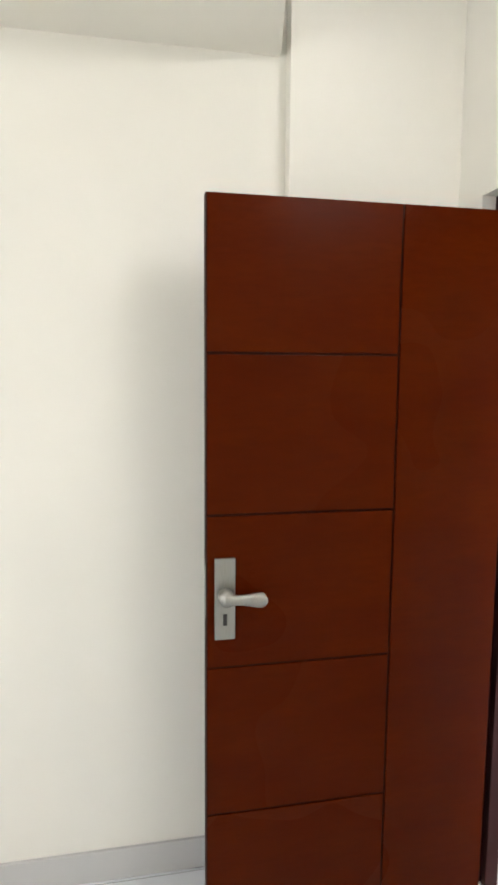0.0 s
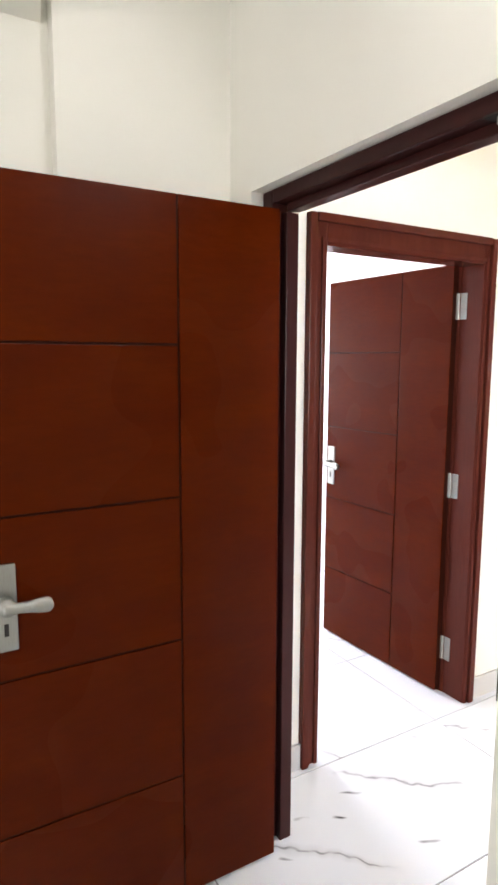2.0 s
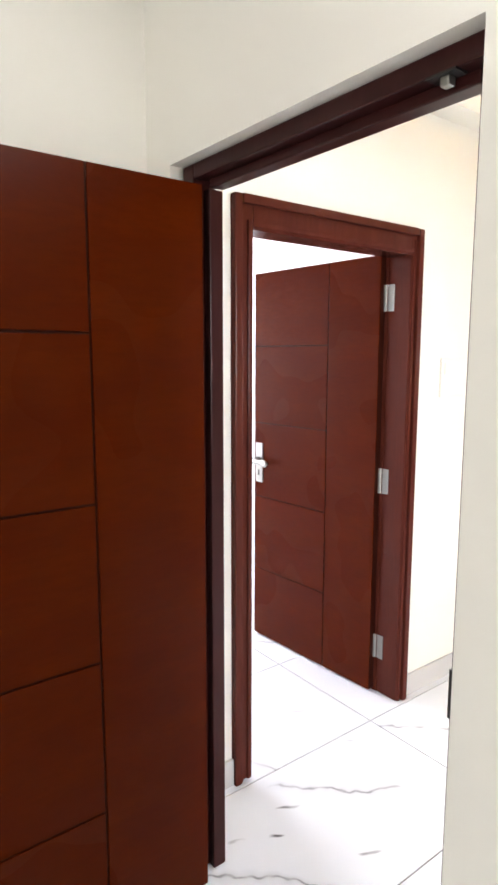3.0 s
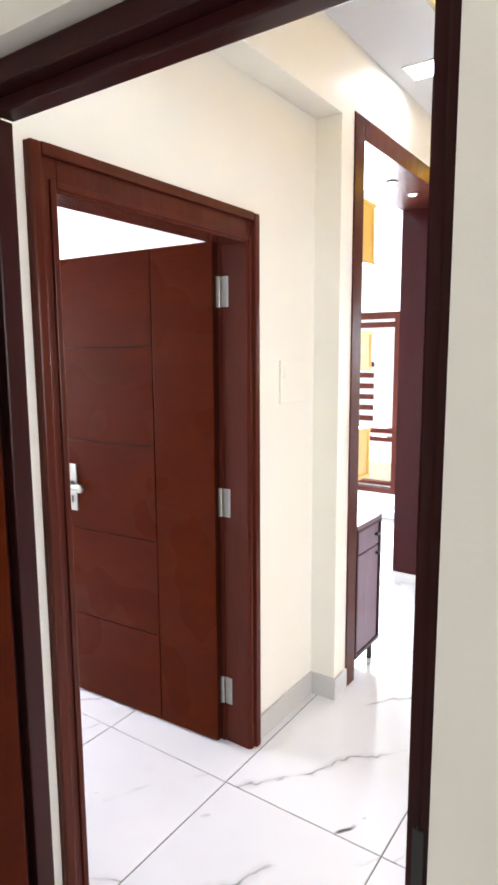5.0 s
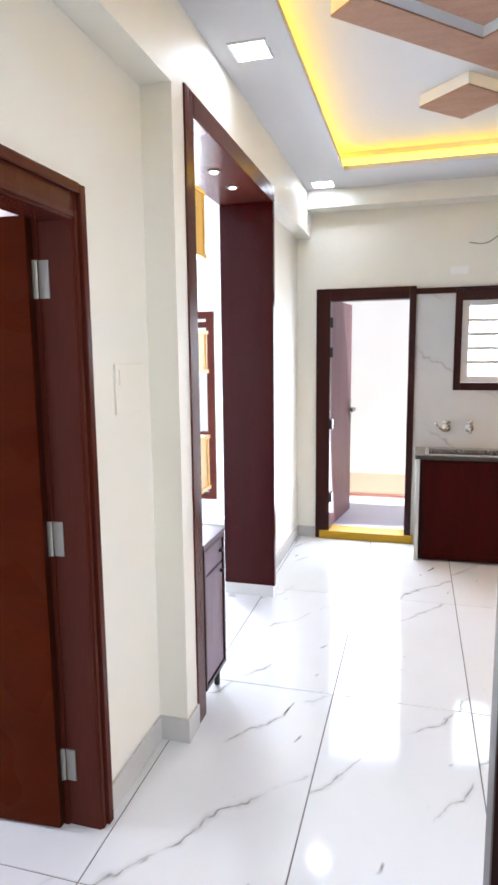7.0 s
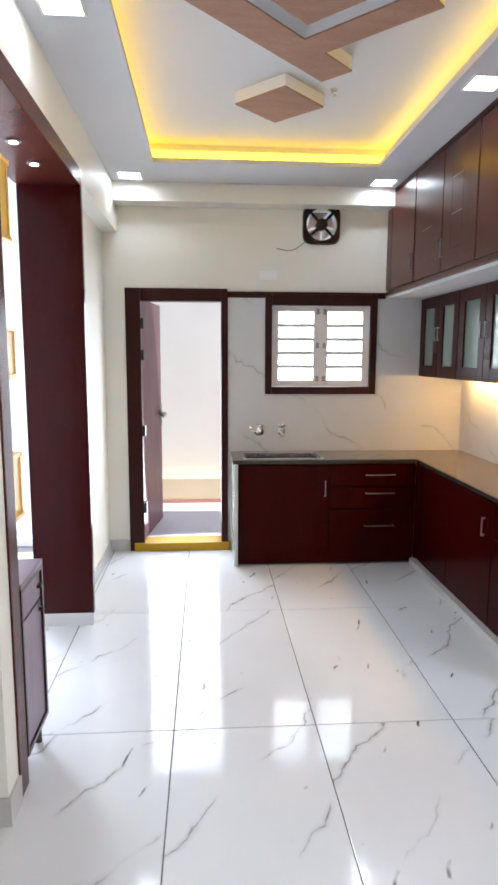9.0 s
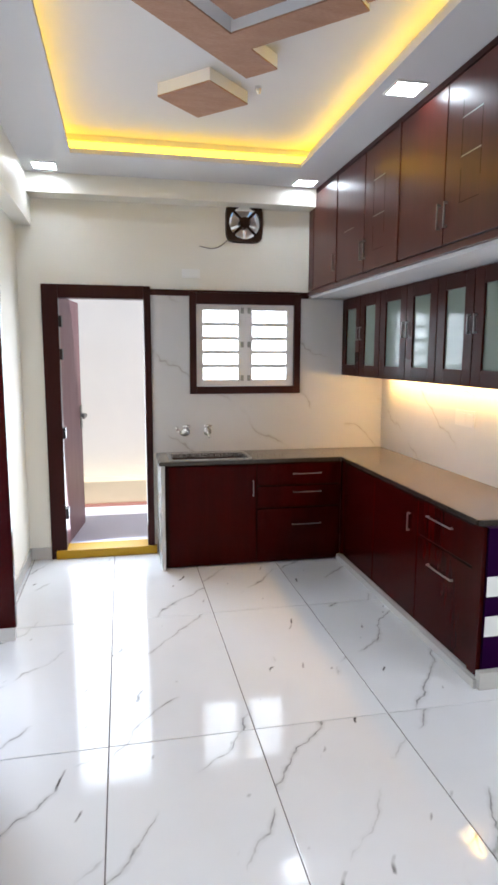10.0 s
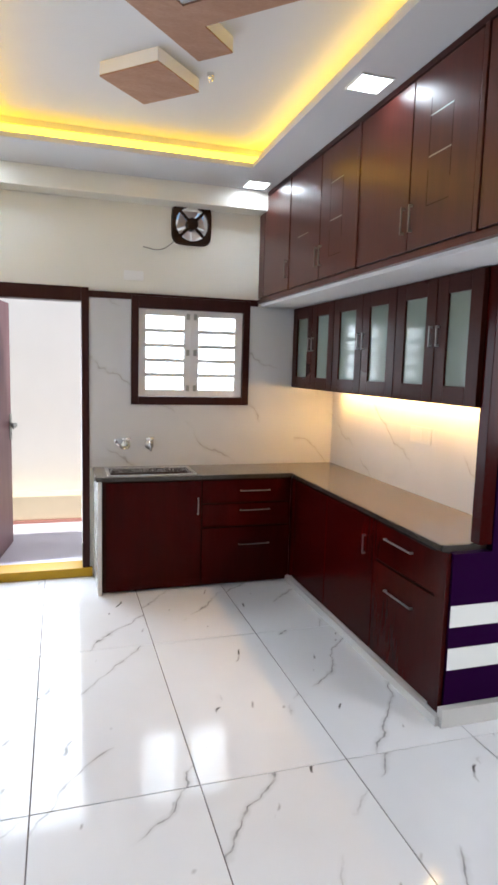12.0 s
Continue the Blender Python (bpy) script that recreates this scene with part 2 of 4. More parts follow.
def part(name, bm, material, parent, label="", smooth=False):
    """One mesh under a thing or a part; the bmesh is in the world's metres, or in the thing's own where its origin is nought."""
    o = ORIGIN.get(parent, Vector((0, 0, 0)))
    bmesh.ops.translate(bm, vec=-o, verts=bm.verts)
    ob = link(name, bm, material, smooth)
    ob.parent = parent
    ORIGIN[ob] = o
    if label:
        ob["label"] = label
    return ob


def thing(name, at, label, category, group="", kind=""):
    e = new(name)
    e.empty_display_size = 0.1
    e.location = at
    ORIGIN[e] = Vector(at)
    return tagged(e, label, category, group, kind)


def plate(xs, ys, holes, z0, z1, upright=None):
    """One joined slab over the grid of xs and ys, without the cells in holes; upright: the slab stands, its grid being y and z."""
    bm = bmesh.new()
    grid = {}

    def vert(i, j, k):
        if (i, j, k) not in grid:
            p = (xs[i], ys[j], (z0, z1)[k])
            grid[i, j, k] = bm.verts.new((p[2], p[0], p[1]) if upright else p)
        return grid[i, j, k]

    cells = {(i, j) for i in range(len(xs) - 1) for j in range(len(ys) - 1)} - set(holes)
    for i, j in cells:
        for k in (0, 1):
            bm.faces.new([vert(i, j, k), vert(i + 1, j, k), vert(i + 1, j + 1, k), vert(i, j + 1, k)])
        for (di, dj), (a, b) in (((-1, 0), ((i, j), (i, j + 1))), ((1, 0), ((i + 1, j), (i + 1, j + 1))), ((0, -1), ((i, j), (i + 1, j))), ((0, 1), ((i, j + 1), (i + 1, j + 1)))):
            if (i + di, j + dj) not in cells:
                bm.faces.new([vert(*a, 0), vert(*b, 0), vert(*b, 1), vert(*a, 1)])
    return bm


def structure(name, bm, material, label, category):
    return tagged(link(name, bm, material), label, category, kind="structure")


# ---- the large structure ----
TOP = 3.02      # underside of the slab
SOFFIT = 2.79   # lowered ceiling of the kitchen
XW = 5.674      # back wall of the kitchen
AX0, AX1 = 1.016, 1.125   # wall between the first room and the kitchen

# wall between the first room and the kitchen, with its doorway
structure("wall_west", boxes((AX0, AX1, -2.3, 0.806, 0, TOP), (AX0, AX1, 1.70, 1.895, 0, TOP), (AX0, AX1, 0.806, 1.70, 2.012, TOP)), CREAM,
          "cream painted plaster wall with a doorway", "wall")
# wall with the bedroom door
structure("wall_north", boxes((AX0, 1.365, 1.895, 2.03, 0, TOP), (2.285, 2.75, 1.895, 2.03, 0, TOP), (1.365, 2.285, 1.895, 2.03, 2.025, TOP)), CREAM,
          "cream painted plaster wall with a bedroom doorway", "wall")
structure("pillar", boxes((2.75, 2.862, 1.775, 2.10, 0, TOP)), CREAM, "cream painted square plaster pillar", "pillar")
structure("beam_north", boxes((AX1, 2.75, 1.775, 1.895, 2.49, TOP), (2.862, XW, 1.775, 2.10, 2.53, TOP), (4.325, XW, 1.775, 1.885, 2.47, 2.53)), CREAM,
          "cream painted ceiling beam along the wall", "beam")
structure("wall_north_far", boxes((4.325, XW, 1.885, 2.10, 0, 2.53)), CREAM, "cream painted plaster wall beside the niche", "wall")
# back wall with the yard door, the window and the fan hole
structure("wall_east", boxes(
    (XW, XW + 0.15, 1.70, 2.10, 0, TOP), (XW, XW + 0.15, 0.965, 1.70, 2.04, TOP), (XW, XW + 0.15, 0.63, 0.965, 0, TOP),
    (XW, XW + 0.15, -0.205, 0.63, 0, 1.275), (XW, XW + 0.15, -0.205, 0.63, 2.01, 2.43), (XW, XW + 0.15, -1.1, -0.205, 0, TOP),
    (XW, XW + 0.15, -0.205, 0.105, 2.43, 2.67), (XW, XW + 0.15, 0.345, 0.63, 2.43, 2.67), (XW, XW + 0.15, -0.205, 0.63, 2.67, TOP)), CREAM,
    "cream painted plaster wall with a back door and window", "wall")
structure("beam_east", boxes((5.50, XW, -0.30, 1.775, 2.66, TOP)), CREAM, "cream painted ceiling beam over the back wall", "beam")
structure("wall_south", boxes((3.36, XW + 0.15, -1.09, -0.95, 0, TOP)), CREAM, "cream painted plaster wall behind the cabinets", "wall")
# Added out of view, only to stop sun falling through the hall opening.
structure("sun_blocker", boxes((1.0, 2.3, -3.1, -2.43, 2.25, 2.33)), CREAM, "unseen slab added to keep sun out of the hall opening", "slab")
structure("wall_purple", boxes((3.36, 3.40, -2.3, -0.668, 0.0, TOP)), PURPLE, "deep purple painted wall", "wall")
# Unseen closing wall; its opening is added for the hall fill light.
structure("wall_south_end", boxes((AX1, 1.18, -2.43, -2.3, 0, TOP), (2.02, 3.36, -2.43, -2.3, 0, TOP), (1.18, 2.02, -2.43, -2.3, 0, 1.0), (1.18, 2.02, -2.43, -2.3, 2.2, TOP)), CREAM, "cream painted plain plaster wall", "wall")
# first room
structure("wall_room_north", boxes((-2.5, AX0, 1.875, 2.0, 0, TOP)), CREAM, "cream painted plaster wall beside the open door", "wall")
structure("column_room", boxes((0.507, AX0, 1.825, 1.875, 0, TOP)), CREAM, "cream painted shallow plaster column", "column")
slab = boxes((-2.5, 0.490, 1.40, 1.875, 2.395, 2.48))
for v in slab.verts:
    if v.co.x > 0 and v.co.y < 1.6:
        v.co.x = 0.395
structure("loft_slab", slab, CREAM, "cream painted concrete loft slab", "slab")
# Out of view; the opening is added for the room's fill light.
structure("wall_room_west", boxes((-2.63, -2.5, -2.3, -1.25, 0, TOP), (-2.63, -2.5, 0.05, 1.96, 0, TOP), (-2.63, -2.5, -1.25, 0.05, 0, 0.9), (-2.63, -2.5, -1.25, 0.05, 2.1, TOP)), CREAM,
          "cream painted plain plaster wall", "wall")
structure("wall_room_south", boxes((-2.63, AX1, -2.43, -2.3, 0, TOP)), CREAM, "cream painted plain plaster wall", "wall")
# bedroom behind the second door
structure("wall_bedroom_west", boxes((0.55, 0.68, 2.03, 4.9, 0, TOP)), WHITE, "white painted plain bedroom wall", "wall")
# Its opening is unseen, added for the bedroom's fill light.
structure("wall_bedroom_north", boxes((0.55, 0.98, 4.9, 5.03, 0, TOP), (2.02, 2.862, 4.9, 5.03, 0, TOP), (0.98, 2.02, 4.9, 5.03, 0, 0.9), (0.98, 2.02, 4.9, 5.03, 2.1, TOP)), WHITE, "white painted bedroom wall with an added opening for fill light", "wall")
structure("wall_bedroom_east", boxes((2.75, 2.862, 2.10, 4.9, 0, TOP)), WHITE, "white painted wall between bedroom and living room", "wall")
# living room behind the niche
structure("wall_living_east", boxes((6.0, 6.13, 2.10, 2.72, 0, TOP), (6.0, 6.13, 4.1, 5.4, 0, TOP), (6.0, 6.13, 2.72, 4.1, 0, 0.20), (6.0, 6.13, 2.72, 4.1, 1.94, TOP)), WHITE,
          "white painted living room wall with a window", "wall")
structure("wall_living_north", boxes((2.862, 6.13, 5.4, 5.53, 0, TOP)), WHITE, "white painted living room wall", "wall")
structure("wall_living_south", boxes((XW + 0.15, 6.13, 1.97, 2.10, 0, TOP)), WHITE, "white painted living room wall", "wall")
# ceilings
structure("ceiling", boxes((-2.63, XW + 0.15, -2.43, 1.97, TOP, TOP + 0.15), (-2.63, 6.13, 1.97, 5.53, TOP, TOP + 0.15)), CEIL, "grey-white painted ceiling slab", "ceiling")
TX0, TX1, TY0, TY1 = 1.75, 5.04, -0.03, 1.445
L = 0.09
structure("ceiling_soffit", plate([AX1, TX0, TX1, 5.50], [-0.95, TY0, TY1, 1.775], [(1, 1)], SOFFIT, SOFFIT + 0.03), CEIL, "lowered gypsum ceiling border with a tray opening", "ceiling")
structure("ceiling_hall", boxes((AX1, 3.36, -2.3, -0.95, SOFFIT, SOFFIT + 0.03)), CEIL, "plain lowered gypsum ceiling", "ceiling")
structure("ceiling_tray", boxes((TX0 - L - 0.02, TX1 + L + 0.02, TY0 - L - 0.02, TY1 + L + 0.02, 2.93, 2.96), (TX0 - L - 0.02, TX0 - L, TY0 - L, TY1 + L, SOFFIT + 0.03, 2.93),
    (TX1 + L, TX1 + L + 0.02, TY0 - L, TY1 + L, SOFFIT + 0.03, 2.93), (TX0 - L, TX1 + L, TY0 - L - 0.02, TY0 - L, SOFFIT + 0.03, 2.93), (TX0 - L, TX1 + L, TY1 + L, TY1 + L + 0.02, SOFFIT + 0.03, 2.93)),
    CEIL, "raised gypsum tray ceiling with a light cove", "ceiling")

# skirting tiles
structure("baseboard", boxes((AX1, 1.351, 1.883, 1.895, 0, 0.10), (2.292, 2.75, 1.883, 1.895, 0, 0.10), (2.738, 2.75, 1.763, 1.883, 0, 0.10), (2.75, 2.86, 1.763, 1.775, 0, 0.10),
    (4.325, XW, 1.873, 1.885, 0, 0.09), (XW - 0.012, XW, 1.73, 1.873, 0, 0.09), (4.285, 4.325, 1.775, 2.10, 0, 0.075), bevel=0.002), SKIRT, "pale marble skirting tiles", "baseboard")
structure("baseboard_room", boxes((-2.5, 0.507, 1.863, 1.875, 0, 0.097), (0.495, 0.507, 1.813, 1.863, 0, 0.097), (0.507, AX0, 1.813, 1.825, 0, 0.097), bevel=0.002), SKIRT, "pale marble skirting tiles", "baseboard")
structure("baseboard_purple", boxes((3.322, 3.36, -2.3, -0.440, 0, 0.085), bevel=0.002), SKIRT, "pale marble skirting tiles under the purple wall", "baseboard")
# marble cladding over the worktop
structure("wall_tiling", plate([-0.942, -0.228, 0.652, 0.94], [0.8, 1.258, 2.0], [(1, 1)], XW - 0.008, XW, True), WTILE,
          "white grey-veined marble wall tiles above the worktop", "tiling")
structure("wall_tiling_side", boxes((3.40, XW - 0.008, -0.95, -0.942, 0.8, 1.42)), WTILE, "white grey-veined marble wall tiles under the cabinets", "tiling")

# yard
structure("ground", boxes((XW + 0.15, 60, -40, 40, -0.06, 0.0), (-60, -2.63, -40, 40, -0.06, 0.0)), GROUT, "grey cement yard ground", "ground")
structure("pavement", boxes((XW + 0.15, 7.05, -3, 4.0, 0.0, 0.058)), YARDFLOOR, "pale lavender-grey cement yard floor", "pavement")
structure("yard_kerb", boxes((7.05, 7.3, -3, 4.0, 0.085, 0.31), bevel=0.01), BEIGE, "beige painted low kerb at the foot of the yard wall", "kerb")
structure("yard_kerb_foot", boxes((7.03, 7.3, -3, 4.0, 0, 0.085), bevel=0.006), TERRACOTTA, "dull terracotta strip at the foot of the kerb", "kerb")
structure("yard_wall", boxes((7.3, 7.45, -3, 4.0, 0, 2.95)), YARD, "sunlit white yard wall", "wall")


# ---- doors ----
def handle_set(bm_plate, bm_lever, x, y, z, side):
    """Long plate and lever on a face that looks to -y; side: the way that the lever points."""
    box(bm_plate, x - 0.026, x + 0.026, y - 0.009, y, z - 0.105, z + 0.105, bevel=0.004)
    rod(bm_lever, (x, y - 0.005, z + 0.012), (x, y - 0.048, z + 0.012), 0.019, 20)
    rings = []
    for f in [0.86 * k / 10 for k in range(11)] + [0.86 + 0.14 * math.sin(math.pi * k / 14) for k in range(1, 7)]:
        half = 0.017 - 0.005 * math.sin(math.pi * min(1, f * 1.35)) + 0.003 * f
        if f > 0.86:
            half *= math.sqrt(max(0.05, 1 - ((f - 0.86) / 0.14) ** 2))
        u, zc = x + side * (0.112 * f - 0.012), z + 0.012 - 0.006 * f
        d = 0.010
        rings.append([bm_lever.verts.new((u, y - 0.044 + d * math.cos(a), zc + half * math.sin(a))) for a in (2 * math.pi * q / 12 for q in range(12))])
    for p, q in zip(rings, rings[1:]):
        for i in range(12):
            bm_lever.faces.new((p[i], p[(i + 1) % 12], q[(i + 1) % 12], q[i]))
    bm_lever.faces.new(rings[0])
    bm_lever.faces.new(rings[-1])


def leaf_door(name, at, turn, w, top, label, hinge_z, mirror=1, plain=False, mats=(None, None), stile=0.288):
    """A leaf hinged at its origin, running along mirror * -x, its panelled face to -y, 35 mm thick."""
    wood, gap = mats
    leaf_root = thing(name, (0, 0, 0), label, "door", kind="structure")
    a, b = sorted((-mirror * w, 0.0))
    leaf = part("leaf", boxes((a, b, 0.004, 0.035, 0.012, top)), gap, leaf_root)
    g = 0.003
    cut = -mirror * stile
    if plain:
        part("panel", boxes((a, b, 0.0, 0.0045, 0.012, top), bevel=0.0015), wood, leaf)
    else:
        u0, u1 = sorted((cut - mirror * g, -mirror * w))
        zs = [0.012, 0.387, 0.788, 1.182, 1.577, top]
        for z0, z1 in zip(zs, zs[1:]):
            part("panel", boxes((u0, u1, 0.0, 0.0045, z0 + (g if z0 > 0.1 else 0), z1 - (g if z1 < top else 0)), bevel=0.0015), wood, leaf)
        u0, u1 = sorted((0.0, cut + mirror * g))
        part("panel", boxes((u0, u1, 0.0, 0.0045, 0.012, top), bevel=0.0015), wood, leaf)
    e0, e1 = sorted((-mirror * w, -mirror * (w + 0.003)))
    part("edge_band", boxes((e0, e1, 0.002, 0.035, 0.012, top)), gap, leaf)
    hx = -mirror * (w - 0.043)
    for face, sgn in ((0.0, 1),):
        p, l = bmesh.new(), bmesh.new()
        handle_set(p, l, hx, face, 0.970, mirror)
        part("handle_plate", p, NICKEL, leaf, "satin nickel handle plate")
        part("handle_lever", l, NICKEL, leaf, "satin nickel lever handle", True)
        k = boxes((hx - 0.005, hx + 0.005, -0.0105, -0.008, 0.903, 0.933))
        part("keyhole", k, BLACK, leaf)
    lock = boxes((e0 - 0.001, e1 + 0.001, 0.008, 0.030, 0.92, 1.05))
    part("lock_plate", lock, NICKEL, leaf)
    for z in hinge_z:
        bm = bmesh.new()
        rod(bm, (0.004 * mirror, 0.038, z - 0.055), (0.004 * mirror, 0.038, z + 0.055), 0.009, 10)
        q0, q1 = sorted((0.0, mirror * 0.003))
        box(bm, q0, q1, 0.024, 0.038, z - 0.055, z + 0.055)
        part("hinge", bm, NICKEL, leaf, "steel butt hinge")
    leaf_root.matrix_world = pose(*at, 0, 0, turn)
    return leaf_root


leaf_door("door_1", (1.040, 1.585, 0), 0, 0.790, 1.945, "brown veneered door with grooved panels, standing open", (0.25, 1.0, 1.72), 1, False, (WOOD, GROOVE), 0.303)
leaf_door("door_2", (2.200, 2.012, 0), -87, 0.80, 1.945, "brown veneered bedroom door with grooved panels, open inwards", (0.22, 0.985, 1.77), 1, False, (WOOD, GROOVE))


def door_frame_1():
    f = thing("door_frame_1", (1.1, 1.26, 0), "dark brown wooden door frame with a rebate", "door frame", kind="structure")
    part("jamb", boxes((1.055, 1.125, 1.650, 1.70, 0, 2.012), (1.088, 1.130, 1.625, 1.650, 0, 1.952), bevel=0.004), DARK, f)
    jamb = part("jamb", boxes((1.055, 1.125, 0.806, 0.830, 0, 2.012), (1.088, 1.130, 0.830, 0.856, 0, 1.952), bevel=0.004), DARK, f)
    part("strike_plate", boxes((1.053, 1.086, 0.830, 0.8325, 0.895, 0.995), (1.0525, 1.055, 0.822, 0.8365, 0.90, 0.99), bevel=0.0008), BLACK, jamb, "dark steel strike plate")
    part("head", boxes((1.055, 1.125, 0.830, 1.650, 1.975, 2.012), (1.088, 1.130, 0.856, 1.625, 1.952, 1.975), bevel=0.004), DARK, f)
    keep = part("bolt_keep", boxes((1.052, 1.084, 0.878, 0.935, 1.971, 1.9755), bevel=0.001), BLACK, f, "dark bolt keep plate")
    part("bolt", boxes((1.060, 1.078, 0.895, 0.913, 1.956, 1.9715), bevel=0.003), NICKEL, keep, "small steel bolt socket")


door_frame_1()


def door_frame_2():
    f = thing("door_frame_2", (1.835, 1.9, 0), "moulded mahogany brown bedroom door frame", "door frame", kind="structure")
    for x0, x1, y0, y1, s in ((1.347, 1.430, 0, 0, 1), (2.238, 2.296, 0, 0, -1)):
        bm = boxes((x0, x1, 1.885, 2.0, 0, 2.035), bevel=0.004)
        a, b = (x0, x0 + 0.03) if s > 0 else (x1 - 0.03, x1)
        box(bm, a, b, 1.868, 1.886, 0, 2.035, bevel=0.005)
        c, d = (x1 - 0.024, x1 - 0.006) if s > 0 else (x0 + 0.006, x0 + 0.024)
        box(bm, c, d, 1.878, 1.888, 0, 1.96, bevel=0.004)
        e, g = (x0 + 0.036, x0 + 0.043) if s > 0 else (x1 - 0.043, x1 - 0.036)
        box(bm, e, g, 1.880, 1.887, 0, 1.99, bevel=0.002)
        if s < 0:
            box(bm, 2.234, 2.29, 2.0, 2.035, 0, 2.0)
        part("jamb", bm, FRAME, f)
    bm = boxes((1.430, 2.238, 1.885, 2.0, 1.933, 2.037), bevel=0.004)
    box(bm, 1.380, 2.263, 1.868, 1.886, 2.007, 2.037, bevel=0.005)
    box(bm, 1.424, 2.244, 1.878, 1.888, 1.939, 1.957, bevel=0.004)
    part("head", bm, FRAME, f)
    for z in (0.22, 0.985, 1.77):
        part("hinge_plate", boxes((2.2345, 2.2385, 1.966, 1.999, z - 0.055, z + 0.055), bevel=0.001), NICKEL, f, "steel hinge plate")


door_frame_2()


def yard_door():
    f = thing("door_frame_3", (XW, 1.33, 0), "dark brown wooden back door frame", "door frame", kind="structure")
    part("jamb", boxes((XW - 0.025, XW + 0.09, 1.61, 1.725, 0.0, 2.065), (XW + 0.09, XW + 0.148, 1.662, 1.699, 0.0, 2.038), bevel=0.004), DARK, f)
    part("jamb", boxes((XW - 0.025, XW + 0.09, 0.943, 0.995, 0.0, 2.065), bevel=0.004), DARK, f)
    part("head", boxes((XW - 0.025, XW + 0.09, 0.995, 1.61, 1.968, 2.065), bevel=0.004), DARK, f)
    for z in (0.35, 0.97, 1.56, 1.80):
        part("hinge", boxes((XW - 0.02, XW + 0.07, 1.590, 1.612, z - 0.04, z + 0.04), bevel=0.002), BLACK, f, "dark hinge block")
    structure("door_sill", boxes((XW - 0.04, XW + 0.15, 0.925, 1.69, 0, 0.068), bevel=0.006), YELLOW, "yellow painted raised door sill", "sill")
    leaf_door("door_3", (XW + 0.095, 1.618, 0.05), -8, 0.70, 1.945, "back door standing open to the yard, coloured mauve for glare", (0.3, 1.0, 1.6), -1, True, (PVC_GLARE, PVC_GLARE))


yard_door()


# ---- kitchen window ----
def window_1():
    w = thing("window_1", (XW, 0.21, 1.25), "dark brown framed window with white louvred shutters", "window", kind="structure")
    y0, y1, z0, z1 = -0.228, 0.652, 1.258, 2.03
    part("window_frame", boxes((XW - 0.03, XW + 0.05, y0, y0 + 0.052, z0, z1), (XW - 0.03, XW + 0.05, y1 - 0.052, y1, z0, z1),
         (XW - 0.03, XW + 0.05, y0 + 0.052, y1 - 0.052, z0, z0 + 0.058), (XW - 0.03, XW + 0.05, y0 + 0.052, y1 - 0.052, z1 - 0.085, z1), bevel=0.004), DARK, w)
    a, b, c, d = -0.176, 0.600, 1.318, 1.945
    for lo, hi in ((a, 0.212), (0.212, b)):
        sash = part("shutter_frame", boxes((XW + 0.0, XW + 0.03, lo, lo + 0.055, c, d), (XW, XW + 0.03, hi - 0.055, hi, c, d),
             (XW, XW + 0.03, lo + 0.055, hi - 0.055, c, c + 0.05), (XW, XW + 0.03, lo + 0.055, hi - 0.055, d - 0.045, d), bevel=0.003), UPVC, w)
        for k in range(4):
            z = c + 0.05 + (k + 1) * (d - c - 0.095) / 5
            part("slat", boxes((XW + 0.004, XW + 0.02, lo + 0.055, hi - 0.055, z - 0.014, z + 0.014)), UPVC, sash)
        pane = part("pane", boxes((XW + 0.032, XW + 0.036, lo + 0.03, hi - 0.03, c + 0.02, d - 0.02)), PANE, sash)
        pane.visible_shadow = False
    for z in (1.38, 1.64, 1.90):
        for y in (0.185, 0.239):
            part("bolt", boxes((XW - 0.012, XW, y - 0.012, y + 0.012, z - 0.022, z + 0.022), bevel=0.003), NICKEL, w)
    structure("trim", boxes((XW - 0.03, XW, -0.29, -0.228, 2.0, 2.045), (XW - 0.03, XW, 0.652, 0.943, 2.0, 2.045), (XW - 0.032, XW, -0.228, 0.652, 2.03, 2.045), bevel=0.003), DARK,
              "dark brown wooden rail linking door and window", "trim")


window_1()


def living_window():
    w = thing("window_2", (6.0, 3.45, 0.3), "dark brown framed living room window", "window", kind="structure")
    bars = [(5.98, 6.06, 2.72, 2.79, 0.20, 1.94), (5.98, 6.06, 4.03, 4.10, 0.20, 1.94)]
    for z0, z1 in ((0.20, 0.25), (0.28, 0.31), (0.71, 0.755), (0.79, 0.84), (1.80, 1.85), (1.88, 1.94)):
        bars.append((5.98, 6.06, 2.79, 4.03, z0, z1))
    bars.append((5.98, 6.06, 3.42, 3.48, 0.31, 1.80))
    part("window_frame", boxes(*bars), FRAME, w)
    p = part("pane", boxes((6.07, 6.075, 2.75, 4.07, 0.23, 1.91)), PANE, w)
    p.visible_shadow = False
    for k in range(6):
        part("grille_bar", boxes((6.03, 6.04, 3.01, 3.46, 0.90 + k * 0.105, 0.95 + k * 0.105)), FRAME, w)


living_window()


# ---- niche between kitchen and living room ----
def niche():
    n = thing("niche_frame", (3.59, 1.94, 0), "dark brown laminate frame round the open niche", "frame", kind="structure")
    # Post and head take lighter FRAME: reflected light put into their colour.
    part("post", boxes((2.862, 2.955, 1.768, 2.10, 0.0, 2.53), bevel=0.003), FRAME, n)
    part("side_panel", boxes((4.285, 4.325, 1.768, 2.10, 0.075, 2.44), bevel=0.003), PANEL, n)
    part("head", boxes((2.955, 4.325, 1.768, 2.10, 2.44, 2.53), bevel=0.003), FRAME, n)


niche()


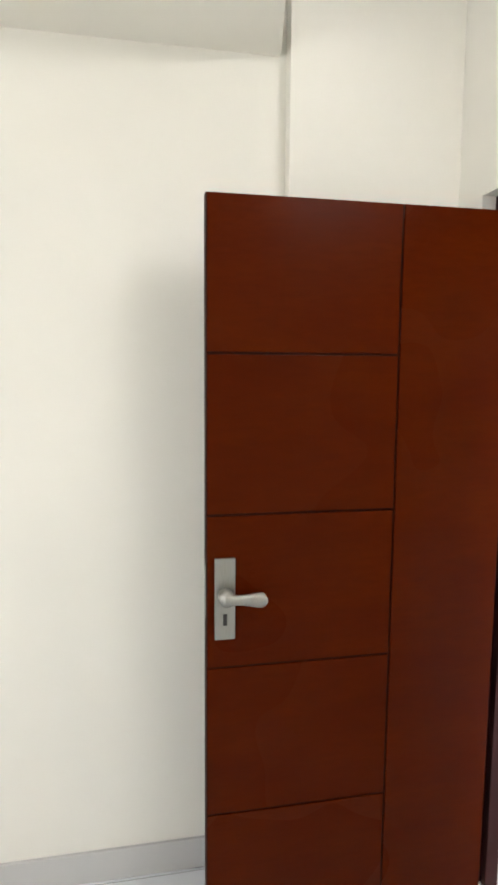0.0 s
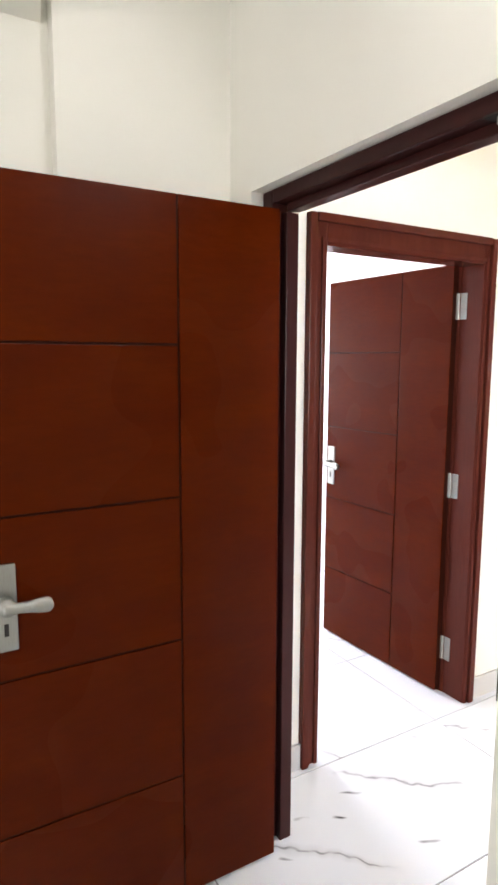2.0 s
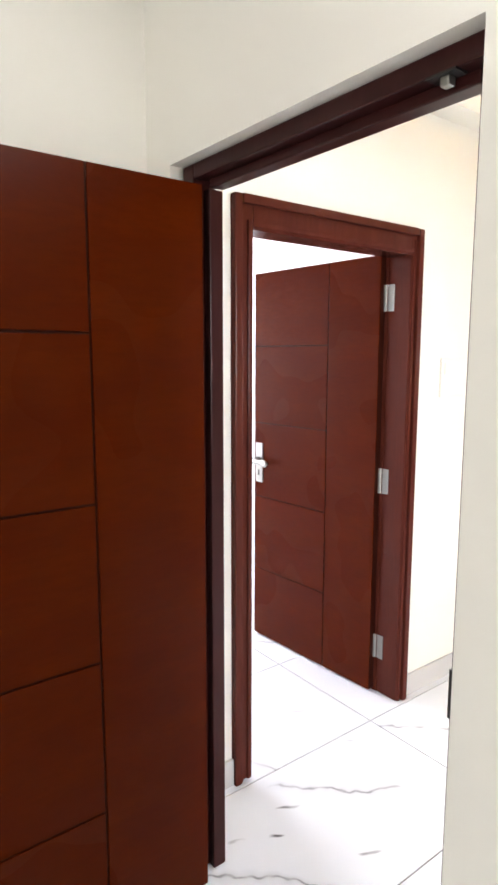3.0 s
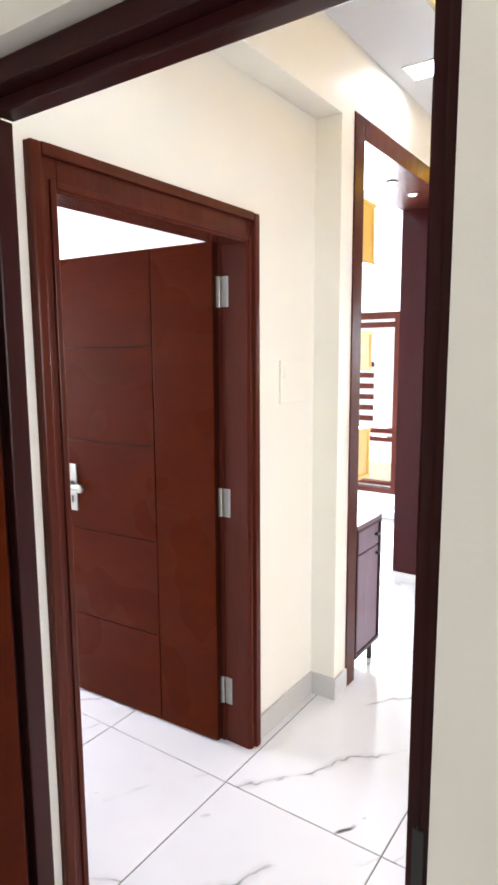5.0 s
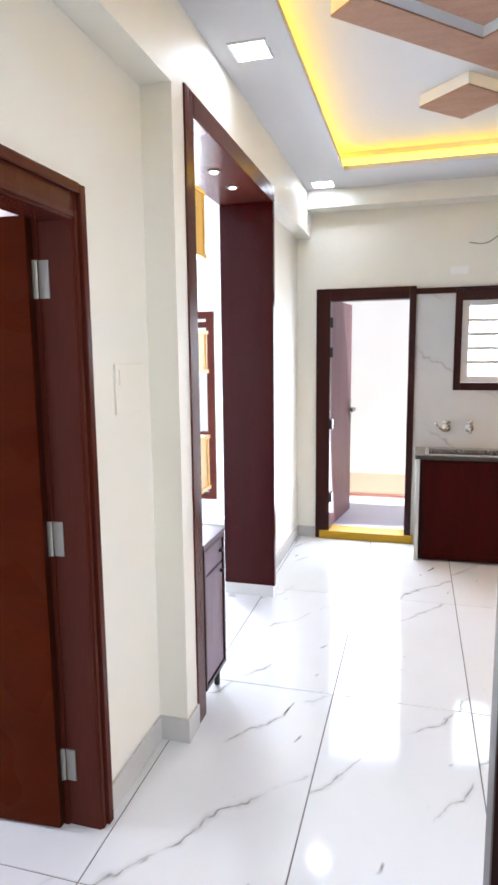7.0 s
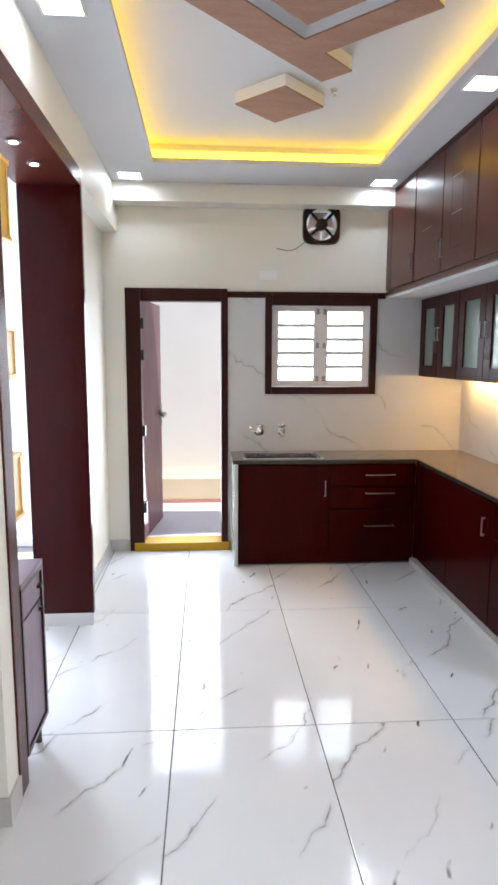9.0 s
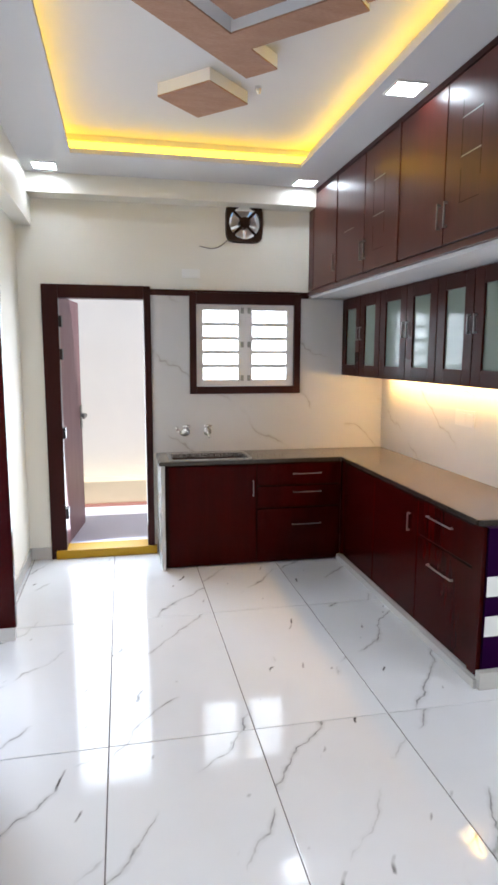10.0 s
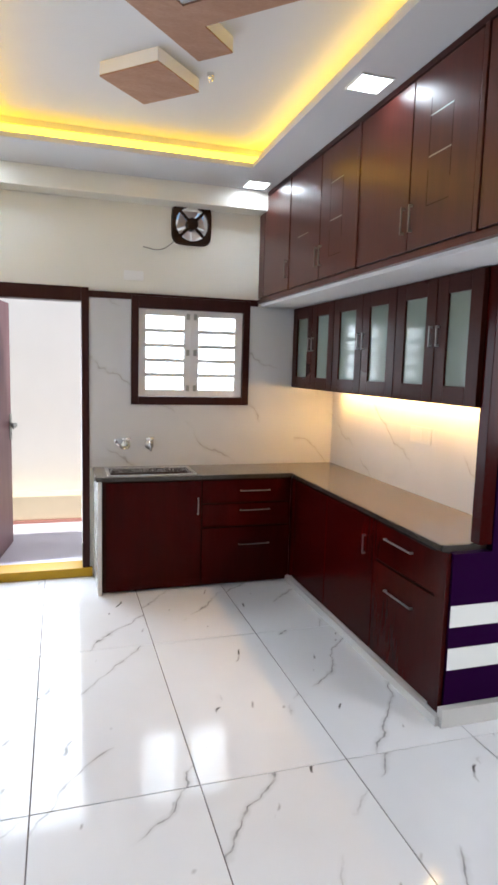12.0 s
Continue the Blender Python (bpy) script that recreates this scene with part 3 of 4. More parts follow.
def recessed_spot(x, y, z):
    s = thing("recessed_spot", (x, y, z), "small round recessed spotlight, lit", "spotlight", "niche spotlights")
    bm = bmesh.new()
    rod(bm, (x, y, z), (x, y, z - 0.006), 0.034, 20, 0.03)
    part("ring", bm, BLACK, s, smooth=False)
    bm = bmesh.new()
    rod(bm, (x, y, z - 0.005), (x, y, z - 0.009), 0.017, 16)
    part("bulb", bm, SPOT, s, "glowing bulb")


recessed_spot(3.62, 1.91, 2.44)
recessed_spot(3.92, 1.905, 2.44)


def low_cabinet():
    c = thing("low_cabinet", (3.10, 1.92, 0), "mauve-grey low cabinet with dark edges in the niche", "cabinet")
    part("body", boxes((2.957, 3.235, 1.79, 2.08, 0.10, 0.735)), CABGREY, c)
    part("top", boxes((2.957, 3.245, 1.765, 2.09, 0.735, 0.755), bevel=0.003), CABGREY, c)
    part("edge_frame", boxes((3.222, 3.24, 1.765, 1.79, 0.10, 0.735), (2.957, 2.97, 1.765, 1.79, 0.10, 0.735), (2.97, 3.222, 1.765, 1.79, 0.10, 0.118), (2.97, 3.222, 1.765, 1.79, 0.72, 0.735)), DARK, c)
    d = part("door", boxes((2.975, 3.218, 1.772, 1.79, 0.122, 0.60), bevel=0.002), CABGREY, c)
    part("handle", boxes((3.185, 3.205, 1.755, 1.772, 0.56, 0.575), bevel=0.002), BLACK, d)
    d = part("drawer", boxes((2.975, 3.218, 1.772, 1.79, 0.61, 0.716), bevel=0.002), CABGREY, c)
    part("handle", boxes((3.17, 3.205, 1.755, 1.772, 0.66, 0.672), bevel=0.002), BLACK, d)
    for x in (2.98, 3.20):
        for y in (1.80, 2.05):
            bm = bmesh.new()
            rod(bm, (x, y, 0), (x, y, 0.10), 0.014, 12)
            part("leg", bm, BLACK, c)


low_cabinet()


def display_box(z0, z1):
    b = thing("display_box", (3.05, 1.9, z0), "amber lacquered display box fixed to the niche post", "shelf", "amber display boxes")
    x0, x1, y0, y1, t = 2.957, 3.15, 1.80, 2.0, 0.015
    part("shell", boxes((x0, x1, y0, y1, z0, z0 + t), (x0, x1, y0, y1, z1 - t, z1), (x1 - t, x1, y0, y1, z0 + t, z1 - t), (x0, x1 - t, y1 - t, y1, z0 + t, z1 - t)), AMBER, b)
    part("front_panel", boxes((x0, x1 - t, y0 + 0.004, y0 + 0.012, z0 + t, z1 - t)), AMBER, b)
    for e in (z0, z1 - t):
        part("front_edge", boxes((x0, x1, y0 - 0.006, y0, e, e + t)), AMBER, b)


for z0, z1 in ((0.96, 1.2), (1.47, 1.65), (1.95, 2.22)):
    display_box(z0, z1)


# ---- kitchen cabinets: local x along the front, front towards -y, z up ----
def bar_handle(parent, spec):
    kind, u, v, w = spec
    bm = bmesh.new()
    if kind == "v":
        box(bm, u - 0.004, u + 0.004, -0.038, -0.030, v, w, bevel=0.002)
        for z in (v + 0.006, w - 0.006):
            box(bm, u - 0.005, u + 0.005, -0.031, -0.018, z - 0.005, z + 0.005)
    else:
        box(bm, u, v, -0.038, -0.030, w - 0.004, w + 0.004, bevel=0.002)
        for x in (u + 0.006, v - 0.006):
            box(bm, x - 0.005, x + 0.005, -0.031, -0.018, w - 0.005, w + 0.005)
    part("handle", bm, BARSTEEL, parent, "satin steel bar handle")


def front(parent, name, x0, x1, z0, z1, handles=(), inlays=(), finish=None):
    g = 0.0045
    d = part(name, boxes((x0 + g, x1 - g, -0.018, 0.0, z0 + g, z1 - g), bevel=0.002), finish or MAROON, parent)
    for h in handles:
        bar_handle(d, h)
    for a, b, z in inlays:
        part("inlay", boxes((a, b, -0.0188, -0.0175, z - 0.0025, z + 0.0025)), NICKEL, d, "thin metal inlay strip")
    if len(inlays) == 2:
        (a, b, z0), (_, _, z1) = inlays
        for u, lo, hi in ((b, z0 - 0.11, z1), (a, z0, z1 + 0.07), (a, z0 - 0.19, z0 - 0.05)):
            part("groove", boxes((u - 0.0015, u + 0.0015, -0.0186, -0.0175, lo, hi)), GROOVE, d, "fine routed groove")
        part("groove", boxes((a, b, -0.0186, -0.0175, z0 - 0.1915, z0 - 0.1885)), GROOVE, d, "fine routed groove")
    return d


def cabinet(name, label, group, w, d, z0, z1, body=None):
    c = thing(name, (0, 0, 0), label, "cabinet", group)
    part("body", boxes((0, w, 0.0005, d, z0, z1)), body or GROOVE, c)
    return c


def glass_front(parent, x0, x1, z0, z1, hx):
    g, r = 0.003, 0.088
    d = part("door", boxes((x0 + g, x0 + r, -0.02, 0, z0 + g, z1 - g), (x1 - r, x1 - g, -0.02, 0, z0 + g, z1 - g),
             (x0 + r, x1 - r, -0.02, 0, z0 + g, z0 + r), (x0 + r, x1 - r, -0.02, 0, z1 - r, z1 - g), bevel=0.003), CABWOOD, parent)
    part("glass_pane", boxes((x0 + r - 0.004, x1 - r + 0.004, -0.009, -0.005, z0 + r - 0.004, z1 - r + 0.004)), FROST, d, "frosted greenish glass pane")
    bar_handle(d, ("v", hx, z0 + 0.27, z0 + 0.37))


# right run, fronts at y = -0.47, worktop at 0.80
Y0 = -0.47
BASE = "base cabinets under the worktop"
c = cabinet("base_cabinet", "glossy maroon drawer base cabinet with bar handles", BASE, 0.615, 0.46, 0.045, 0.775)
part("side_panel", boxes((0.563, 0.640, -0.022, 0.0, 0.045, 0.775)), MAROON, c)
front(c, "drawer", 0.0, 0.563, 0.56, 0.765, [("h", 0.12, 0.375, 0.694)])
front(c, "drawer", 0.0, 0.563, 0.048, 0.555, [("h", 0.145, 0.40, 0.43)])
c.matrix_world = pose(4.013, Y0, 0, 0, 0, 180)
c = cabinet("base_cabinet", "glossy maroon single door base cabinet", BASE, 0.613, 0.46, 0.045, 0.775)
front(c, "door", 0.0, 0.613, 0.048, 0.765, [("v", 0.515, 0.55, 0.66)])
c.matrix_world = pose(4.626, Y0, 0, 0, 0, 180)
c = cabinet("base_cabinet", "glossy maroon corner base cabinet", BASE, 0.594, 0.46, 0.045, 0.775)
front(c, "door", 0.04, 0.594, 0.048, 0.765)
part("filler_post", boxes((-0.027, 0.001, -0.023, 0.0, 0.045, 0.775)), MAROON, c)
c.matrix_world = pose(5.22, Y0, 0, 0, 0, 180)
# back run, fronts at x = 5.262
X0 = 5.262
c = cabinet("base_cabinet", "glossy maroon sink base cabinet with one wide door", BASE, 0.672, 0.395, 0.01, 0.775)
front(c, "door", 0.02, 0.672, 0.015, 0.765, [("v", 0.645, 0.525, 0.645)])
c.matrix_world = pose(X0, 0.882, 0, 0, 0, -90)
c = cabinet("base_cabinet", "glossy maroon base cabinet with three drawers", BASE, 0.66, 0.395, 0.01, 0.775)
front(c, "drawer", 0.0, 0.66, 0.60, 0.765, [("h", 0.275, 0.497, 0.685)])
front(c, "drawer", 0.0, 0.66, 0.43, 0.595, [("h", 0.275, 0.497, 0.546)])
front(c, "drawer", 0.0, 0.66, 0.015, 0.425, [("h", 0.270, 0.50, 0.298)])
c.matrix_world = pose(X0, 0.210, 0, 0, 0, -90)

structure("plinth", boxes((3.345, 5.25, -0.60, -0.440, 0, 0.045), (3.345, 5.25, -0.440, -0.422, 0, 0.042)), SKIRT, "pale marble plinth under the cabinets", "plinth")
tagged(link("marble_end_slab", boxes((X0 - 0.03, XW - 0.008, 0.884, 0.912, 0, 0.775), bevel=0.003), SKIRT), "pale marble slab closing the end of the cabinets", "panel")

# purple end of the base cabinets, with its white stripes
structure("purple_end", boxes((3.36, 3.397, -0.668, -0.472, 0.075, 0.775)), PURPLE, "purple painted end of the kitchen unit", "wall")
for z0, z1 in ((0.445, 0.542), (0.248, 0.347)):
    tagged(link("stripe", boxes((3.356, 3.36, -2.3, -0.473, z0, z1)), STRIPE), "white painted stripe on the purple wall", "stripe", "white stripes", "structure")
tagged(link("end_board", boxes((3.365, 3.428, -0.665, -0.600, 0.806, 2.0), bevel=0.003), MAROON), "dark maroon upright board at the worktop's end", "panel")


def worktop():
    w = thing("worktop", (4.5, -0.7, 0.775), "polished brown granite worktop in an L shape", "worktop")
    z0, z1 = 0.775, 0.803
    part("slab", plate([3.412, 5.237, 5.275, 5.62, 5.666], [-0.942, -0.452, 0.236, 0.845, 0.915], [(0, 1), (0, 2), (0, 3), (2, 2)], z0 + 0.004, z1), GRANITE, w)
    part("front_edge", boxes((3.402, 5.225, -0.452, -0.440, z0, z1 - 0.001), (5.225, 5.237, -0.452, 0.920, z0, z1 - 0.001), (3.400, 3.412, -0.942, -0.440, z0, z1 - 0.001), (5.237, 5.666, 0.915, 0.922, z0, z1 - 0.001)), EDGE, w)


worktop()


def sink():
    k = thing("sink", (5.45, 0.54, 0.6), "stainless steel sink set in the worktop", "sink")
    a, b, c0, d, t = 5.275, 5.62, 0.236, 0.845, 0.803
    part("rim", boxes((a, b, c0, c0 + 0.025, t - 0.002, t + 0.004), (a, b, d - 0.025, d, t - 0.002, t + 0.004), (a, a + 0.025, c0 + 0.025, d - 0.025, t - 0.002, t + 0.004), (b - 0.06, b, c0 + 0.025, d - 0.025, t - 0.002, t + 0.004), bevel=0.002), INOX, k)
    part("bowl", boxes((a + 0.022, a + 0.026, c0 + 0.025, d - 0.025, 0.63, t), (b - 0.062, b - 0.058, c0 + 0.025, d - 0.025, 0.63, t), (a + 0.026, b - 0.062, c0 + 0.022, c0 + 0.026, 0.63, t),
         (a + 0.026, b - 0.062, d - 0.026, d - 0.022, 0.63, t), (a + 0.022, b - 0.058, c0 + 0.022, d - 0.022, 0.622, 0.63)), INOX, k)
    bm = bmesh.new()
    rod(bm, (5.43, 0.54, 0.63), (5.43, 0.54, 0.634), 0.04, 20)
    part("drain", bm, CHROME, k)


sink()


def tap(y, spout):
    x, z = XW - 0.008, 0.962
    t = thing("wall_tap", (x, y, z), "chrome wall tap above the sink", "tap", "sink taps")
    bm = bmesh.new()
    rod(bm, (x, y, z), (x - 0.012, y, z), 0.032, 20)
    part("flange", bm, CHROME, t, smooth=True)
    bm = bmesh.new()
    rod(bm, (x - 0.01, y, z), (x - 0.07, y, z), 0.016, 16)
    rod(bm, (x - 0.05, y, z), (x - 0.05, y, z + 0.045), 0.013, 14)
    part("body", bm, CHROME, t, smooth=True)
    bm = bmesh.new()
    rod(bm, (x - 0.05, y - 0.03, z + 0.05), (x - 0.05, y + 0.03, z + 0.05), 0.009, 12)
    rod(bm, (x - 0.05, y, z + 0.04), (x - 0.05, y, z + 0.062), 0.02, 16, 0.015)
    part("knob", bm, CHROME, t, smooth=True)
    if spout:
        pts = [(x - 0.06, y, z), (x - 0.11, y + 0.03, z - 0.012), (x - 0.13, y + 0.075, z + 0.03), (x - 0.135, y + 0.085, z + 0.055)]
    else:
        pts = [(x - 0.06, y, z), (x - 0.09, y, z - 0.008), (x - 0.10, y, z - 0.035)]
    bm = bmesh.new()
    for p, q in zip(pts, pts[1:]):
        rod(bm, p, q, 0.009, 12)
    part("spout", bm, CHROME, t, smooth=True)


tap(0.688, True)
tap(0.518, False)

# glazed wall cabinets, fronts at y = -0.60
for x1, w, m in ((5.66, 0.735, 0.372), (4.923, 0.784, 0.40), (4.139, 0.708, 0.37)):
    c = cabinet("glass_cabinet", "dark brown wall cabinet with two frosted glass doors", "glazed wall cabinets", w, 0.33, 1.40, 2.0)
    glass_front(c, 0.0, m, 1.40, 2.0, m - 0.03)
    glass_front(c, m, w, 1.40, 2.0, m + 0.03)
    part("shelf", boxes((0.02, w - 0.02, -0.0025, 0.0004, 1.69, 1.705)), PLASTIC, c)
    c.matrix_world = pose(x1, -0.60, 0, 0, 0, 180)

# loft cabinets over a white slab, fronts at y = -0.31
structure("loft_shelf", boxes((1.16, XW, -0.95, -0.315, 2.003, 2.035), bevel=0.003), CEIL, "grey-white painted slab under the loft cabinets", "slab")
LOFT = "loft cabinets under the ceiling"


def loft(x1, cuts, handles, label, inlays):
    w = cuts[-1]
    c = cabinet("loft_cabinet", label, LOFT, w, 0.6, 2.04, SOFFIT - 0.004, GROOVE)
    part("end_post", boxes((w - 0.028, w - 0.002, -0.022, 0.0, 2.055, SOFFIT - 0.03), bevel=0.003), LOFT_SHEEN, c)
    part("bottom_rail", boxes((0, w, -0.030, 0.0, 2.020, 2.036), (0, w, -0.022, 0.0, 2.036, 2.052), bevel=0.002), LOFT_SHEEN, c)
    cuts = cuts[:-1] + [w - 0.03]
    for n, (a, b) in enumerate(zip(cuts, cuts[1:])):
        wide = b - a
        inl = [(a + wide * 0.3, a + wide * 0.64, z) for z in inlays.get(n, ())]
        front(c, "door", a, b, 2.058, SOFFIT - 0.032, [("v", h, 2.135, 2.25) for h in handles if a < h < b], inl, LOFT_SHEEN)
    part("top_rail", boxes((0, w, -0.02, 0.0, SOFFIT - 0.03, SOFFIT - 0.004)), DARK, c)
    c.matrix_world = pose(x1, -0.31, 0, 0, 0, 180)


loft(XW, [0.0, 0.12, 0.645], [0.60], "glossy maroon loft cabinet with one door", {})
loft(5.029, [0.0, 0.486, 0.965], [0.457, 0.515], "glossy maroon loft cabinet with two doors", {0: (2.36,), 1: (2.36, 2.56)})
loft(4.064, [0.0, 0.472, 0.945], [0.440, 0.503], "glossy maroon loft cabinet with two doors", {1: (2.41, 2.568)})
loft(3.119, [0.0, 0.48, 0.96], [0.45, 0.51], "glossy maroon loft cabinet with two doors", {1: (2.41, 2.568)})
loft(2.159, [0.0, 0.48, 0.96], [0.45, 0.51], "glossy maroon loft cabinet with two doors", {1: (2.41, 2.568)})

# warm strips under the glazed cabinets
for x0, x1, yc in ((3.46, 4.139, -0.88), (4.141, 4.921, -0.88), (4.925, 5.50, -0.88)):
    s = thing("cabinet_light", ((x0 + x1) / 2, yc, 1.385), "warm strip light under the glazed cabinets", "strip light")
    part("housing", boxes((x0, x1, yc - 0.018, yc + 0.018, 1.39, 1.4)), DARK, s)
    part("diffuser", boxes((x0 + 0.01, x1 - 0.01, yc - 0.010, yc + 0.010, 1.383, 1.39)), WARM, s, "glowing diffuser")

s = thing("socket_plate", (4.39, -0.942, 1.12), "white double socket plate on the marble tiles", "socket")
part("plate", boxes((4.28, 4.50, -0.942, -0.936, 1.12, 1.22), bevel=0.002), SOCKET, s)
part("socket", boxes((4.30, 4.36, -0.936, -0.934, 1.14, 1.20)), SOCKET, s)
part("socket", boxes((4.38, 4.44, -0.936, -0.934, 1.14, 1.20)), SOCKET, s)


# ---- exhaust fan and switch plates ----
def exhaust_fan():
    y, z, x = 0.225, 2.55, XW
    f = thing("exhaust_fan", (x, y, z - 0.14), "dark brown exhaust fan set in the wall", "fan")
    bm = bmesh.new()
    n = 48
    rings = []
    for depth, r0 in ((0.0, 1.0), (-0.03, 0.96)):
        out, inn = [], []
        for k in range(n):
            a = 2 * math.pi * k / n
            ca, sa = math.cos(a), math.sin(a)
            e = (abs(ca) ** 5 + abs(sa) ** 5) ** (-1 / 5)
            out.append(bm.verts.new((x + depth, y + 0.146 * r0 * e * ca, z + 0.146 * r0 * e * sa)))
            inn.append(bm.verts.new((x + depth, y + 0.118 * ca, z + 0.118 * sa)))
        rings.append((out, inn))
    (o0, i0), (o1, i1) = rings
    for k in range(n):
        j = (k + 1) % n
        for q in ((o0[k], o0[j], o1[j], o1[k]), (o1[k], o1[j], i1[j], i1[k]), (i1[k], i1[j], i0[j], i0[k]), (i0[k], i0[j], o0[j], o0[k])):
            bm.faces.new(q)
    part("frame", bm, FANWOOD, f)
    bm = bmesh.new()
    rod(bm, (x - 0.04, y, z), (x + 0.02, y, z), 0.042, 24)
    part("motor", bm, FANWOOD, f, smooth=False)
    for k in range(4):
        a = math.pi / 4 + k * math.pi / 2
        bm = bmesh.new()
        rod(bm, (x - 0.02, y + 0.035 * math.cos(a), z + 0.035 * math.sin(a)), (x - 0.02, y + 0.125 * math.cos(a), z + 0.125 * math.sin(a)), 0.011, 8)
        part("arm", bm, FANWOOD, f)
    for k in range(5):
        a0 = 0.3 + k * 2 * math.pi / 5
        bm = bmesh.new()
        vs = [bm.verts.new((x + 0.02 + dx, y + r * math.cos(a0 + da), z + r * math.sin(a0 + da))) for r, da, dx in ((0.03, -0.55, 0.0), (0.115, -0.58, 0.0), (0.115, 0.52, 0.010), (0.03, 0.5, 0.008))]
        bm.faces.new(vs)
        ret = bmesh.ops.extrude_face_region(bm, geom=bm.faces[:])
        bmesh.ops.translate(bm, vec=(0.003, 0, 0), verts=[v for v in ret["geom"] if isinstance(v, bmesh.types.BMVert)])
        part("blade", bm, BLADE, f, "pale metal blade")
    cu = bpy.data.curves.new("fan_cable", "CURVE")
    cu.dimensions, cu.bevel_depth = "3D", 0.004
    sp = cu.splines.new("BEZIER")
    sp.bezier_points.add(2)
    for p, co in zip(sp.bezier_points, ((x - 0.006, 0.34, 2.43), (x - 0.006, 0.45, 2.36), (x - 0.006, 0.57, 2.37))):
        p.co = co
        p.handle_left_type = p.handle_right_type = "AUTO"
    cable = new("fan_cable", cu)
    cu.materials.append(CABLE)
    tagged(cable, "thin grey cable from the fan along the wall", "cable")


exhaust_fan()


def switch_plate(name, bm_plate, keys, label, finish=None):
    s = thing(name, keys[0][0:1] + keys[0][2:3] + keys[0][4:5], label, "switch")
    part("plate", bm_plate, finish or PLASTIC, s)
    for k in keys:
        part("key", boxes(k, bevel=0.001), finish or PLASTIC, s)


switch_plate("switch_plate", boxes((XW - 0.012, XW, 0.566, 0.704, 2.135, 2.20), bevel=0.003), [(XW - 0.016, XW - 0.012, 0.58, 0.62, 2.15, 2.185), (XW - 0.016, XW - 0.012, 0.65, 0.69, 2.15, 2.185)], "white switch plate on the wall over the window")
switch_plate("switch_board", boxes((2.47, 2.70, 1.886, 1.895, 1.35, 1.52), bevel=0.003), [(2.49 + 0.05 * k, 2.53 + 0.05 * k, 1.882, 1.886, 1.45, 1.50) for k in range(1)], "cream switch board beside the bedroom door", CREAM)


# ---- ceiling lights ----
def panel_light(x, y, z=SOFFIT, size=0.16):
    p = thing("panel_light", (x, y, z), "square white LED panel light, lit", "ceiling light", "square panel lights")
    h = size / 2
    part("frame", boxes((x - h, x + h, y - h, y - h + 0.01, z - 0.008, z), (x - h, x + h, y + h - 0.01, y + h, z - 0.008, z), (x - h, x - h + 0.01, y - h + 0.01, y + h - 0.01, z - 0.008, z), (x + h - 0.01, x + h, y - h + 0.01, y + h - 0.01, z - 0.008, z)), PLASTIC, p)
    part("diffuser", boxes((x - h + 0.01, x + h - 0.01, y - h + 0.01, y + h - 0.01, z - 0.006, z - 0.001)), LAMP, p, "glowing diffuser")


# The last two are unseen, added to carry the rows on over the hall.
for x, y in ((3.75, -0.16), (5.36, -0.16), (5.33, 1.63), (3.25, 1.62), (2.0, -0.16), (1.5, 1.62)):
    panel_light(x, y)
# Unseen panels, added to brighten the bedroom and the living room.
panel_light(1.6, 3.3, TOP)
panel_light(4.4, 3.6, TOP)

cove = thing("cove_light", ((TX0 + TX1) / 2, (TY0 + TY1) / 2, SOFFIT + 0.04), "yellow LED strip running round the ceiling tray", "strip light")
q = L - 0.004
part("strip", boxes((TX1 + q - 0.01, TX1 + q, TY0 - q, TY1 + q, 2.835, 2.885)), LED, cove)
part("strip", boxes((TX0 - q, TX0 - q + 0.01, TY0 - q, TY1 + q, 2.835, 2.885)), LED, cove)
part("strip", boxes((TX0 - q + 0.01, TX1 + q - 0.01, TY1 + q - 0.01, TY1 + q, 2.835, 2.885)), LED, cove)
part("strip", boxes((TX0 - q + 0.01, TX1 + q - 0.01, TY0 - q, TY0 - q + 0.01, 2.835, 2.885)), LED, cove)

tube = thing("tube_light", (1.0, 0.35, 2.5), "lit tube light on the wall above the door", "tube light")
part("housing", boxes((0.985, 1.02, 0.0, 0.85, 2.47, 2.53), bevel=0.004), PLASTIC, tube)
bm = bmesh.new()
rod(bm, (0.972, 0.02, 2.50), (0.972, 0.83, 2.50), 0.013, 14)
part("tube", bm, TUBE, tube, "glowing tube")


# ---- wooden ceiling ornament: bars and squares turned by 45 degrees ----
def slanted(name, cx, cy, half_u, half_v, label, group, z0=2.865):
    bm = bmesh.new()
    z1 = 2.93
    box(bm, -half_u, half_u, -half_v, half_v, z0 + 0.008, z1)
    ob = thing(name, (cx, cy, z1), label, "ceiling ornament", group)
    m = pose(cx, cy, 0, 0, 0, -45)
    bmesh.ops.transform(bm, matrix=m, verts=bm.verts)
    part("block", bm, WHITE, ob)
    bm = boxes((-half_u, half_u, -half_v, half_v, z0, z0 + 0.0075))
    bmesh.ops.transform(bm, matrix=m, verts=bm.verts)
    part("facing", bm, DECO, ob, "brown wood-look facing")


